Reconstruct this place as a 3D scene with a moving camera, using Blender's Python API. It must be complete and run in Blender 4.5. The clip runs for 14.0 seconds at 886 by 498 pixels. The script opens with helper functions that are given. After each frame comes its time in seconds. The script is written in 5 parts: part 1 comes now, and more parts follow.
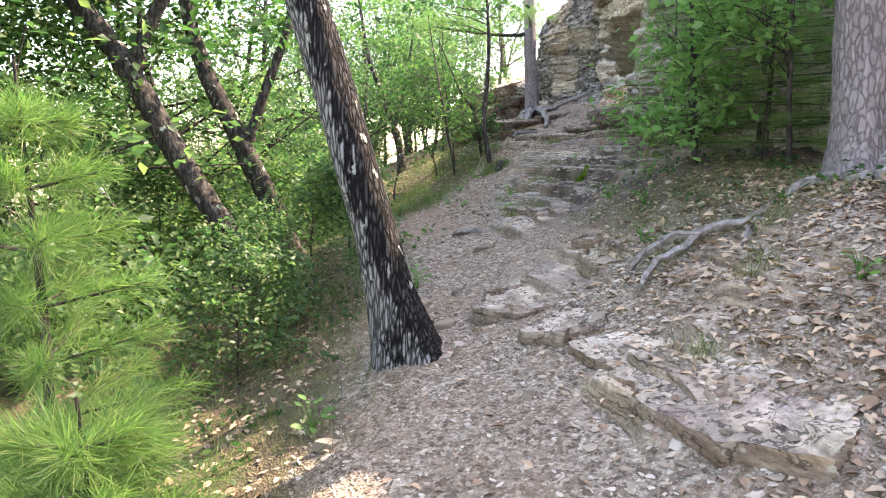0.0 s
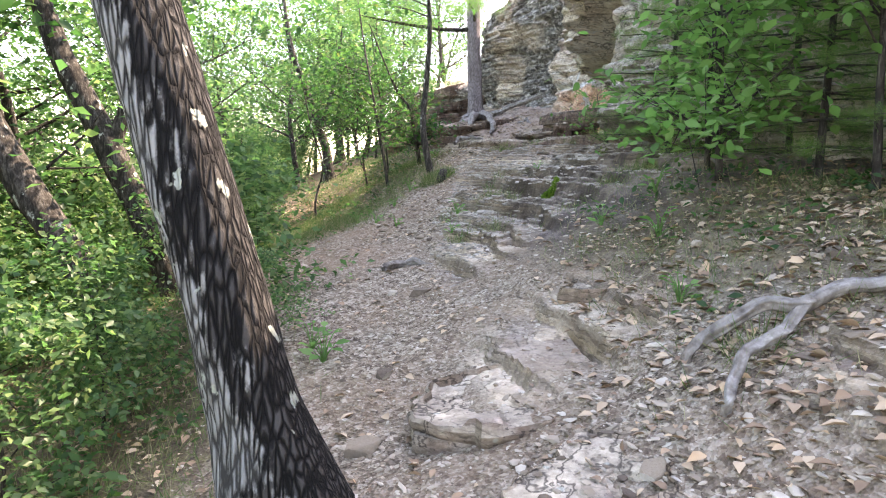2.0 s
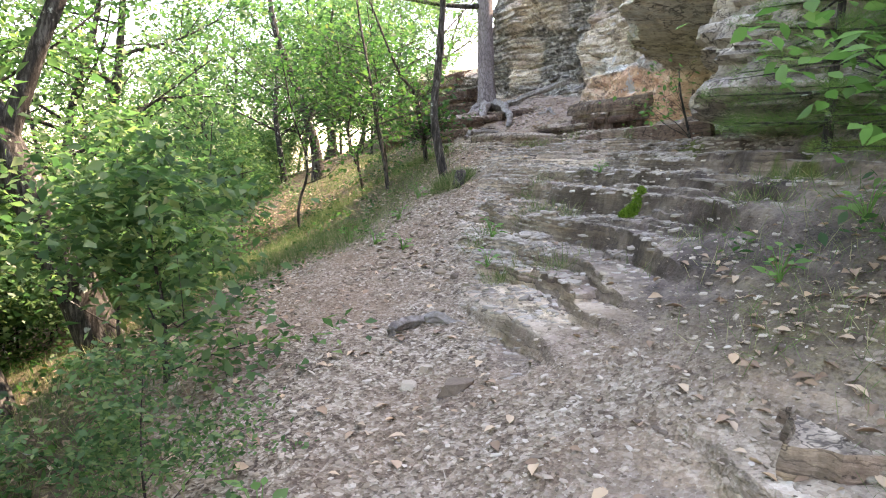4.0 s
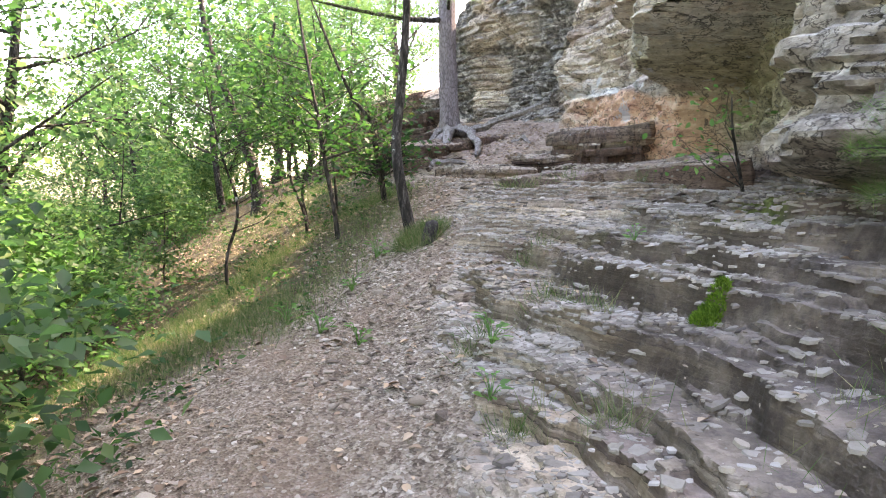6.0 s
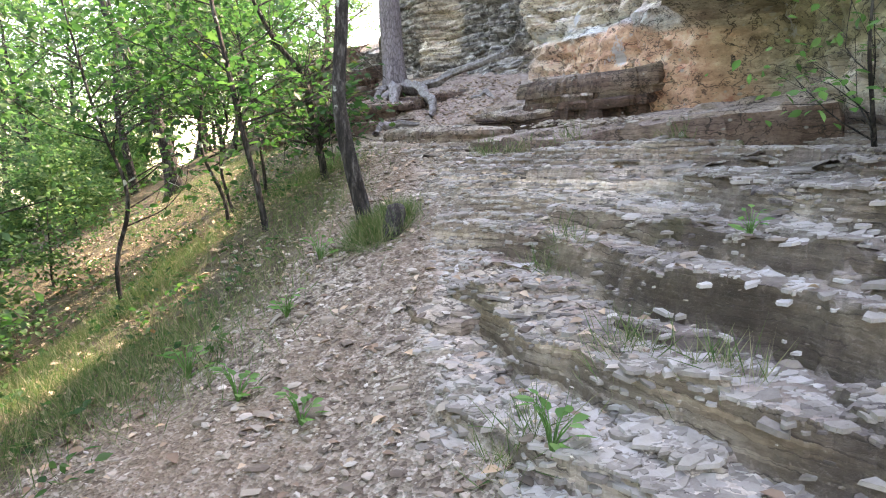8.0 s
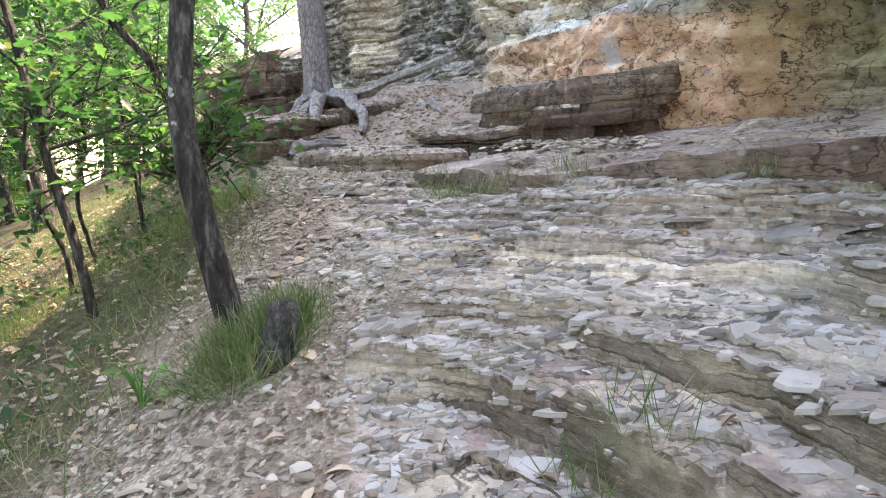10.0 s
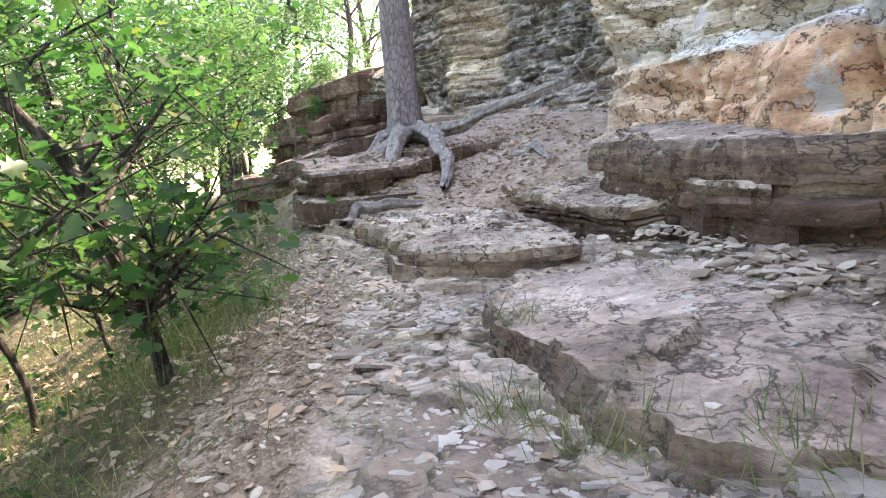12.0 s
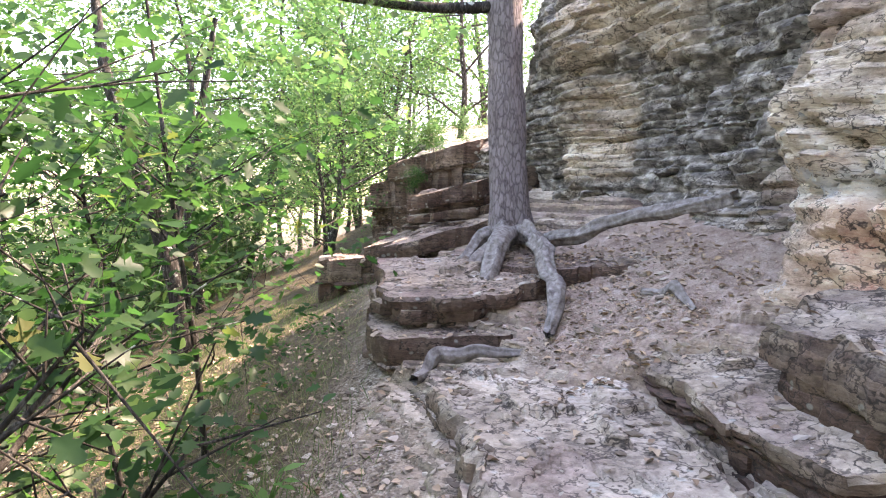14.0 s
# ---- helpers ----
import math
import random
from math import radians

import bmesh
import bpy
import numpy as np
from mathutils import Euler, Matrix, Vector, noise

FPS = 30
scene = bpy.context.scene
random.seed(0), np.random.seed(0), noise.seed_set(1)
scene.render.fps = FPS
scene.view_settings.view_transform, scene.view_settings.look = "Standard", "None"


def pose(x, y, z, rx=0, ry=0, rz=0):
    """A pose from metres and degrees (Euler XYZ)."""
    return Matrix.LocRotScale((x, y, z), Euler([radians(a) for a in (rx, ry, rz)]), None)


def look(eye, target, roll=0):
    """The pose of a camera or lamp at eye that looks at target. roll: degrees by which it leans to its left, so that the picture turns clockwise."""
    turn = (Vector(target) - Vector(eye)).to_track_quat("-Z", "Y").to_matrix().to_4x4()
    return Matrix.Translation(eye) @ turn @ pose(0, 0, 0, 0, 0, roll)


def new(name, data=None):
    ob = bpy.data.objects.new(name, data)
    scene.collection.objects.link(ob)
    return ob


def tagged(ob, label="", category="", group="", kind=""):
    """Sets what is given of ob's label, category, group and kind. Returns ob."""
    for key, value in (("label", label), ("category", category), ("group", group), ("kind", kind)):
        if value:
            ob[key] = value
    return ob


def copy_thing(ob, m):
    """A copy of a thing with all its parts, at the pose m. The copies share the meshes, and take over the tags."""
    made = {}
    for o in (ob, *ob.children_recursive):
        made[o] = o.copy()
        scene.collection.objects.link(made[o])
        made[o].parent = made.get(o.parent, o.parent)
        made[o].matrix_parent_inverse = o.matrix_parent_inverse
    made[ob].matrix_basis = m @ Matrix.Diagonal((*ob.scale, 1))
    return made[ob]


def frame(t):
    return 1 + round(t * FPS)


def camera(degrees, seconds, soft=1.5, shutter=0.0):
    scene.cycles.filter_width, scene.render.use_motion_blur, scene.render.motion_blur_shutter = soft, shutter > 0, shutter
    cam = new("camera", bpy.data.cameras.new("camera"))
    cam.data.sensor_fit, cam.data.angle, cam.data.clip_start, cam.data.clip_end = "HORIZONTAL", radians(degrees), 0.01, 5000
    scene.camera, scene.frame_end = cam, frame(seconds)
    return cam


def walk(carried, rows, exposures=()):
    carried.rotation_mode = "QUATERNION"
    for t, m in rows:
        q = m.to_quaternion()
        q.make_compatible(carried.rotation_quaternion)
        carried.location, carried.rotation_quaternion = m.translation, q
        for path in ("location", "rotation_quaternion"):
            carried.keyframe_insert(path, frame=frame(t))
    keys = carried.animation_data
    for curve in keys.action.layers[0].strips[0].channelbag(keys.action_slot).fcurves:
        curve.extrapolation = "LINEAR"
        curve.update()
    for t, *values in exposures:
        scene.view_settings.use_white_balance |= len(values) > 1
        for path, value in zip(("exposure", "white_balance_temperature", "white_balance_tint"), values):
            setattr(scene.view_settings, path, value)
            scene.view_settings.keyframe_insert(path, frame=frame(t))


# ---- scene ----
cam = camera(66.4, 14.0, soft=1.1)
EXPOSURE, KELVIN, TINT = 3.46, 8100.0, 24.0
METRES, EYE, TILT, LEAN, TURN = 13.5, 1.45, -8.0, 0.0, 0.0
ROWS = [
    (0.0, 0.0, 0.0, 0.0, -0.0, 0.0, 0.0),
    (0.5, -0.0006, 0.0416, 0.0029, -1.45, 0.31, 0.03),
    (1.0, -0.0013, 0.0822, 0.0076, -2.21, 0.51, -0.31),
    (1.5, -0.0002, 0.123, 0.0142, -4.99, 0.78, 0.12),
    (2.0, 0.0059, 0.1588, 0.0199, -5.49, 0.77, -0.34),
    (2.5, 0.0047, 0.1964, 0.026, -5.64, 0.39, -0.31),
    (5.0, 0.0005, 0.3945, 0.0649, -7.23, 0.43, -1.08),
    (5.5, 0.0006, 0.4206, 0.0761, -10.25, 0.8, -0.32),
    (6.0, 0.0049, 0.4506, 0.0847, -10.09, 1.82, 0.14),
    (6.5, 0.0042, 0.4826, 0.0864, -10.8, 1.63, 0.92),
    (7.0, 0.0085, 0.5122, 0.0879, -10.79, 0.19, 1.88),
    (9.5, 0.0317, 0.684, 0.1264, -21.36, -1.67, 3.68),
    (10.0, 0.056, 0.7156, 0.1303, -20.13, -0.43, 3.85),
    (10.5, 0.0746, 0.7482, 0.1447, -17.34, 0.91, 2.49),
    (11.0, 0.0885, 0.7744, 0.1565, -13.24, 0.99, 3.47),
    (11.5, 0.1049, 0.8061, 0.1719, -9.58, -0.64, 3.87),
    (12.0, 0.1165, 0.8372, 0.1851, -9.5, 0.1, 3.16),
    (12.5, 0.1282, 0.8596, 0.2079, -8.81, 1.52, 1.75),
    (13.0, 0.1385, 0.8803, 0.2285, -5.31, 2.01, -0.12),
    (13.5, 0.136, 0.9025, 0.2365, -2.73, 2.28, -0.88),
    (14.0, 0.1346, 0.9241, 0.243, -0.44, 3.37, -1.1),
]
walk(cam, [(t, pose(0, 0, EYE, TILT, LEAN, TURN) @ pose(METRES * x, METRES * y, METRES * z, 90 + pitch, roll, yaw)) for t, x, y, z, yaw, pitch, roll in ROWS],
     [(0.0, EXPOSURE - 0.22, KELVIN + 200, TINT), (2.7, EXPOSURE + 0.05, KELVIN + 300, TINT), (5.0, EXPOSURE + 0.05, KELVIN + 700, TINT + 2), (7.0, EXPOSURE + 0.12, KELVIN + 250, TINT + 2), (10.5, EXPOSURE + 0.2, KELVIN + 350, TINT), (12.0, EXPOSURE + 0.15, KELVIN + 350, TINT), (12.6, EXPOSURE + 0.05, KELVIN + 200, TINT), (14.0, EXPOSURE - 0.02, KELVIN + 100, TINT + 6)])

from mathutils.bvhtree import BVHTree

# ---- world and sun ----
SUN_ELEVATION, SUN_AZIMUTH = radians(48), radians(60)   # azimuth from +y towards +x
world = bpy.data.worlds.new("world")
scene.world = world
world.use_nodes = True
wn = world.node_tree
sky = wn.nodes.new("ShaderNodeTexSky")
sky.sky_type, sky.sun_disc = "NISHITA", False
sky.sun_elevation, sky.sun_rotation = SUN_ELEVATION, SUN_AZIMUTH
wn.links.new(sky.outputs[0], wn.nodes["Background"].inputs[0])
wn.nodes["Background"].inputs[1].default_value = 0.15
sun_data = bpy.data.lights.new("sun", "SUN")
sun_data.energy, sun_data.angle, sun_data.color = 2.4, radians(0.6), (1.0, 0.95, 0.86)
sun = new("sun", sun_data)
toward = Vector((math.sin(SUN_AZIMUTH) * math.cos(SUN_ELEVATION), math.cos(SUN_AZIMUTH) * math.cos(SUN_ELEVATION), math.sin(SUN_ELEVATION)))
sun.matrix_world = look(toward * 60, (0, 0, 0))

# ---- numeric helpers ----

def lattice(ix, iy, iz):
    h = (ix * 374761393 + iy * 668265263 + iz * 2147483647) & 0xFFFFFFFF
    h = ((h ^ (h >> 13)) * 1274126177) & 0xFFFFFFFF
    h = ((h ^ (h >> 16)) * 2246822519) & 0xFFFFFFFF
    return ((h ^ (h >> 15)) & 0xFFFFFF) / float(0xFFFFFF) * 2 - 1


def vnoise(x, y, z=0.0):
    """Smooth value noise in -1..1 on arrays."""
    x, y, z = np.broadcast_arrays(np.asarray(x, float), np.asarray(y, float), np.asarray(z, float))
    ix, iy, iz = (np.floor(a).astype(np.int64) for a in (x, y, z))
    fx, fy, fz = x - ix, y - iy, z - iz
    fx, fy, fz = (f * f * f * (f * (f * 6 - 15) + 10) for f in (fx, fy, fz))
    out = 0
    for dx in (0, 1):
        for dy in (0, 1):
            for dz in (0, 1):
                w = (fx if dx else 1 - fx) * (fy if dy else 1 - fy) * (fz if dz else 1 - fz)
                out = out + w * lattice(ix + dx, iy + dy, iz + dz)
    return out


def fbm(x, y, z=0.0, octaves=4):
    out, amp, k = 0, 0.55, 1.0
    for o in range(octaves):
        out = out + amp * vnoise(x * k + 17.1 * o, y * k + 5.3 * o, np.asarray(z) * k + 9.7 * o)
        amp, k = amp * 0.5, k * 2.03
    return out


def smooth(a, b, x):
    t = np.clip((x - a) / (b - a), 0, 1)
    return t * t * (3 - 2 * t)


def table(xs, ys, x):
    """Smooth interpolation (monotone blend) through a short profile."""
    xs, ys = np.asarray(xs, float), np.asarray(ys, float)
    return (np.interp(x, xs, ys) * 2 + np.interp(np.asarray(x) - 0.35, xs, ys) + np.interp(np.asarray(x) + 0.35, xs, ys)) / 4


# ---- mesh helpers ----
def mesh_from(name, verts, faces, mats, uneven=False, sharp=0):
    verts = np.asarray(verts, np.float32)
    faces = np.asarray(faces, np.int32)
    me = bpy.data.meshes.new(name)
    n, k = faces.shape
    me.vertices.add(len(verts))
    me.vertices.foreach_set("co", verts.ravel())
    me.loops.add(n * k)
    me.loops.foreach_set("vertex_index", faces.ravel())
    me.polygons.add(n)
    me.polygons.foreach_set("loop_start", np.arange(0, n * k, k, dtype=np.int32))
    me.update(calc_edges=True)
    for m in mats if isinstance(mats, (list, tuple)) else [mats]:
        me.materials.append(m)
    me.polygons.foreach_set("use_smooth", np.full(n, not uneven))
    me.validate()
    if sharp:
        me.set_sharp_from_angle(angle=radians(sharp))
    return me


def paint(me, name, values):
    a = me.attributes.new(name, "FLOAT", "POINT")
    a.data.foreach_set("value", np.asarray(values, np.float32).ravel())


def grid_faces(nu, nv):
    i = np.arange(nu * nv).reshape(nu, nv)
    return np.stack([i[:-1, :-1], i[1:, :-1], i[1:, 1:], i[:-1, 1:]], -1).reshape(-1, 4)


def part(name, me, parent, label=""):
    ob = new(name, me)
    ob.parent = parent
    if label:
        tagged(ob, label)
    return ob


def thing(name, at, label, category, group="", turn=0.0, scale=1.0):
    ob = new(name)
    ob.empty_display_size = 0.1
    ob.matrix_world = pose(at[0], at[1], at[2], 0, 0, turn) @ Matrix.Scale(scale, 4)
    return tagged(ob, label, category, group)


# ---- materials ----
def material(name):
    m = bpy.data.materials.new(name)
    m.use_nodes = True
    nt = m.node_tree
    bsdf = nt.nodes["Principled BSDF"]

    def node(kind, inputs=None, **props):
        n = nt.nodes.new(kind)
        for k, v in props.items():
            setattr(n, k, v)
        for k, v in (inputs or {}).items():
            if hasattr(v, "is_linked"):
                nt.links.new(v, n.inputs[k])
            else:
                n.inputs[k].default_value = v
        return n
    return m, nt, bsdf, node


def ramp(node, fac, stops):
    r = node("ShaderNodeValToRGB", {"Fac": fac})
    while len(r.color_ramp.elements) < len(stops):
        r.color_ramp.elements.new(0.5)
    for e, (p, c) in zip(r.color_ramp.elements, stops):
        e.position, e.color = p, (*c, 1)
    return r.outputs[0]


def mix(node, fac, a, b, mode="MIX"):
    n = node("ShaderNodeMix", data_type="RGBA", blend_type=mode)
    for sock, v in ((n.inputs[0], fac), (n.inputs[6], a), (n.inputs[7], b)):
        if hasattr(v, "is_linked"):
            n.id_data.links.new(v, sock)
        else:
            sock.default_value = v if not isinstance(v, tuple) else (*v, 1)
    return n.outputs[2]


def stretched(node, scale):
    co = node("ShaderNodeTexCoord").outputs["Object"]
    return node("ShaderNodeMapping", {"Vector": co, "Scale": scale}).outputs[0]


def noise_tex(node, vec, scale, detail=6, rough=0.6):
    return node("ShaderNodeTexNoise", {"Vector": vec, "Scale": scale, "Detail": detail, "Roughness": rough}).outputs[0]


def bumped(node, bsdf, height, strength, distance, nt):
    b = node("ShaderNodeBump", {"Height": height, "Strength": strength, "Distance": distance})
    nt.links.new(b.outputs[0], bsdf.inputs["Normal"])


def attr(node, name):
    return node("ShaderNodeAttribute", attribute_name=name).outputs["Fac"]


def rock_colour(node, stripe=1.0):
    """Layered sandstone: laminae where a bed is cut across, flaked plates with dirt in the cracks on its top."""
    normal = node("ShaderNodeSeparateXYZ", {"Vector": node("ShaderNodeNewGeometry").outputs["Normal"]}).outputs["Z"]
    steep = node("ShaderNodeMapRange", {"Value": node("ShaderNodeMath", {0: normal}, operation="ABSOLUTE").outputs[0], "From Min": 0.9, "From Max": 0.55, "To Max": 0.25 + 0.75 * stripe}).outputs[0]
    lam = node("ShaderNodeMix", {0: steep, 2: noise_tex(node, stretched(node, (1, 1, 1)), 2.2, 6, 0.6), 3: noise_tex(node, stretched(node, (0.8, 0.8, 4 + 10 * stripe)), 1.6, 7, 0.65)}).outputs[0]
    big = noise_tex(node, stretched(node, (1, 1, 2.0)), 0.9, 5, 0.6)
    fine = noise_tex(node, stretched(node, (1, 1, 2)), 24, 5, 0.7)

    height = node("ShaderNodeSeparateXYZ", {"Vector": node("ShaderNodeTexCoord").outputs["Object"]}).outputs["Z"]

    def plates(scale, count, wander, detail):
        """Edges of thin beds: they follow the lie of the rock and wander a little."""
        n = noise_tex(node, stretched(node, (1, 1, 1)), scale, detail, 0.6)
        z = node("ShaderNodeMath", {0: n, 1: wander, 2: height}, operation="MULTIPLY_ADD").outputs[0]
        q = node("ShaderNodeMath", {0: z, 1: count}, operation="MULTIPLY").outputs[0]
        edge = node("ShaderNodeMath", {0: q}, operation="FRACT").outputs[0]
        step = node("ShaderNodeMath", {0: q}, operation="FLOOR").outputs[0]
        return edge, node("ShaderNodeTexWhiteNoise", {"W": step}, noise_dimensions="1D").outputs["Value"]

    edge, tone = plates(2.2, 24.0, 0.16, 7)
    edge2, tone2 = plates(6.0, 70.0, 0.05, 6)
    base = ramp(node, lam, [(0.34, (0.14, 0.112, 0.094)), (0.44, (0.31, 0.262, 0.212)), (0.54, (0.47, 0.41, 0.34)), (0.66, (0.65, 0.60, 0.54))])
    patch = ramp(node, big, [(0.38, (0.25, 0.185, 0.178)), (0.46, (0.33, 0.295, 0.25)), (0.53, (0.46, 0.40, 0.325)), (0.62, (0.65, 0.61, 0.56))])
    col = mix(node, 0.5, base, patch)
    col = mix(node, 0.8 * stripe, col, ramp(node, tone, [(0.0, (0.5, 0.43, 0.42)), (0.3, (0.78, 0.72, 0.66)), (0.6, (1.05, 1.0, 0.92)), (0.8, (1.1, 0.98, 0.83)), (1.0, (1.4, 1.38, 1.36))]), "MULTIPLY")
    col = mix(node, 0.55 * stripe, col, ramp(node, tone2, [(0.0, (0.55, 0.5, 0.48)), (0.5, (0.95, 0.92, 0.88)), (1.0, (1.45, 1.42, 1.38))]), "MULTIPLY")
    col = mix(node, 0.45, col, ramp(node, fine, [(0.33, (0.25, 0.23, 0.21)), (0.5, (0.5, 0.5, 0.5)), (0.68, (0.8, 0.79, 0.77))]), "OVERLAY")
    where = noise_tex(node, stretched(node, (1, 1, 1)), 3.5, 4)
    for e, reach, amount in ((edge, 0.52, 0.7), (edge2, 0.50, 0.45)):
        grime = node("ShaderNodeMath", {0: e, 1: where}, operation="ADD").outputs[0]
        col = mix(node, ramp(node, grime, [(reach, (amount * (0.4 + 0.6 * stripe),) * 3), (reach + 0.09, (0, 0, 0))]), col, (0.05, 0.039, 0.03))
    relief = node("ShaderNodeMath", {0: lam, 1: 0.8, 2: edge}, operation="MULTIPLY_ADD").outputs[0]
    relief = node("ShaderNodeMath", {0: edge2, 1: 0.4, 2: relief}, operation="MULTIPLY_ADD").outputs[0]
    return col, relief, fine


def rock_material(name, zones=False, stain=None, weathered=False, stripe=1.0):
    m, nt, bsdf, node = material(name)
    col, lam, fine = rock_colour(node, stripe)
    if stain:
        col = mix(node, 1.0, col, stain, "MULTIPLY")
    # Steep faces get patches of purple stain and of shade painted into the colour.
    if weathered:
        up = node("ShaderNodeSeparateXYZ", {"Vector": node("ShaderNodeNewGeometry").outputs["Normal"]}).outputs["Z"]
        steep_shade = node("ShaderNodeMapRange", {"Value": up, "From Min": 0.7, "From Max": 0.3}).outputs[0]
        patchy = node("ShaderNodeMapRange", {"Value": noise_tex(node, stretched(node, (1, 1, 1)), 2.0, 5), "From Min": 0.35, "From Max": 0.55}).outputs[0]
        col = mix(node, node("ShaderNodeMath", {0: steep_shade, 1: patchy}, operation="MULTIPLY").outputs[0], col, mix(node, 1.0, col, (0.52, 0.45, 0.43), "MULTIPLY"))
    if zones:
        red = ramp(node, noise_tex(node, stretched(node, (1, 1, 2)), 3, 6), [(0.3, (0.38, 0.215, 0.14)), (0.5, (0.53, 0.32, 0.215)), (0.65, (0.65, 0.45, 0.335))])
        col = mix(node, attr(node, "red"), col, red)
        blue = ramp(node, noise_tex(node, stretched(node, (1, 1, 2)), 5, 6), [(0.35, (0.34, 0.37, 0.36)), (0.6, (0.58, 0.61, 0.60))])
        worn = ramp(node, noise_tex(node, stretched(node, (1, 1, 2.5)), 4.5, 7, 0.7), [(0.4, (0.15, 0.15, 0.15)), (0.56, (0.95, 0.95, 0.95))])
        col = mix(node, node("ShaderNodeMath", {0: attr(node, "pale"), 1: worn}, operation="MULTIPLY").outputs[0], col, blue)
        green = ramp(node, noise_tex(node, stretched(node, (1, 1, 2)), 4, 6), [(0.35, (0.17, 0.155, 0.085)), (0.6, (0.36, 0.34, 0.22))])
        col = mix(node, attr(node, "algae"), col, green)
        dark = ramp(node, noise_tex(node, stretched(node, (1, 1, 2)), 7, 6), [(0.35, (0.05, 0.046, 0.042)), (0.5, (0.15, 0.14, 0.125)), (0.66, (0.38, 0.36, 0.33))])
        col = mix(node, attr(node, "dark"), col, dark)
        col = mix(node, 1.0, col, (1.28, 1.29, 1.28), "MULTIPLY")
    mottle = noise_tex(node, stretched(node, (1, 1, 1.5)), 8.0, 8, 0.75)
    col = mix(node, 0.8 if zones else 0.6, col, ramp(node, mottle, [(0.34, (0.2, 0.185, 0.175)), (0.46, (0.5, 0.49, 0.47)), (0.56, (0.64, 0.63, 0.61)), (0.68, (0.92, 0.91, 0.89))]), "OVERLAY")
    pits = noise_tex(node, stretched(node, (1, 1, 1.8)), 27, 4, 0.6)
    col = mix(node, ramp(node, pits, [(0.33, (0.75, 0.75, 0.75)), (0.39, (0, 0, 0))]), col, (0.05, 0.04, 0.033))
    for scale, width, amount in ((2.6, 0.012, 0.75), (1.3, 0.008, 0.85)):
        veins = node("ShaderNodeMath", {0: node("ShaderNodeMath", {0: noise_tex(node, stretched(node, (1, 1, 1.6)), scale, 5, 0.6), 1: 0.5}, operation="SUBTRACT").outputs[0]}, operation="ABSOLUTE").outputs[0]
        col = mix(node, ramp(node, veins, [(0.3 * width, (amount,) * 3), (width, (0, 0, 0))]), col, (0.04, 0.032, 0.027))
    fine = node("ShaderNodeMath", {0: mottle, 1: 1.6 if zones else 0.9, 2: fine}, operation="MULTIPLY_ADD").outputs[0]
    if zones:
        spot = noise_tex(node, stretched(node, (1.2, 1.2, 1.0)), 1.7, 7, 0.72)
        col = mix(node, ramp(node, spot, [(0.62, (0, 0, 0)), (0.66, (0.8, 0.8, 0.8))]), col, (0.55, 0.57, 0.58))
        spot2 = noise_tex(node, stretched(node, (1.0, 1.3, 1.6)), 1.1, 6, 0.7)
        col = mix(node, ramp(node, spot2, [(0.69, (0, 0, 0)), (0.72, (0.8, 0.8, 0.8))]), col, (0.50, 0.45, 0.08))
    lichen = node("ShaderNodeTexVoronoi", {"Vector": stretched(node, (1, 1, 1.4)), "Scale": 9.0}).outputs["Distance"]
    spots = node("ShaderNodeMath", {0: noise_tex(node, stretched(node, (1, 1, 1)), 2.3, 4), 1: lichen}, operation="SUBTRACT").outputs[0]
    col = mix(node, ramp(node, spots, [(0.36, (0, 0, 0)), (0.44, (0.55, 0.55, 0.55))]), col, (0.48, 0.50, 0.44))
    nt.links.new(col, bsdf.inputs["Base Color"])
    bsdf.inputs["Roughness"].default_value = 0.88
    bsdf.inputs["Specular IOR Level"].default_value = 0.3
    h = node("ShaderNodeMath", {0: lam, 1: 0.2 + 0.5 * stripe}, operation="MULTIPLY").outputs[0]
    h = node("ShaderNodeMath", {0: fine, 1: 0.35, 2: h}, operation="MULTIPLY_ADD").outputs[0]
    bumped(node, bsdf, h, 1.0, 0.03, nt)
    return m


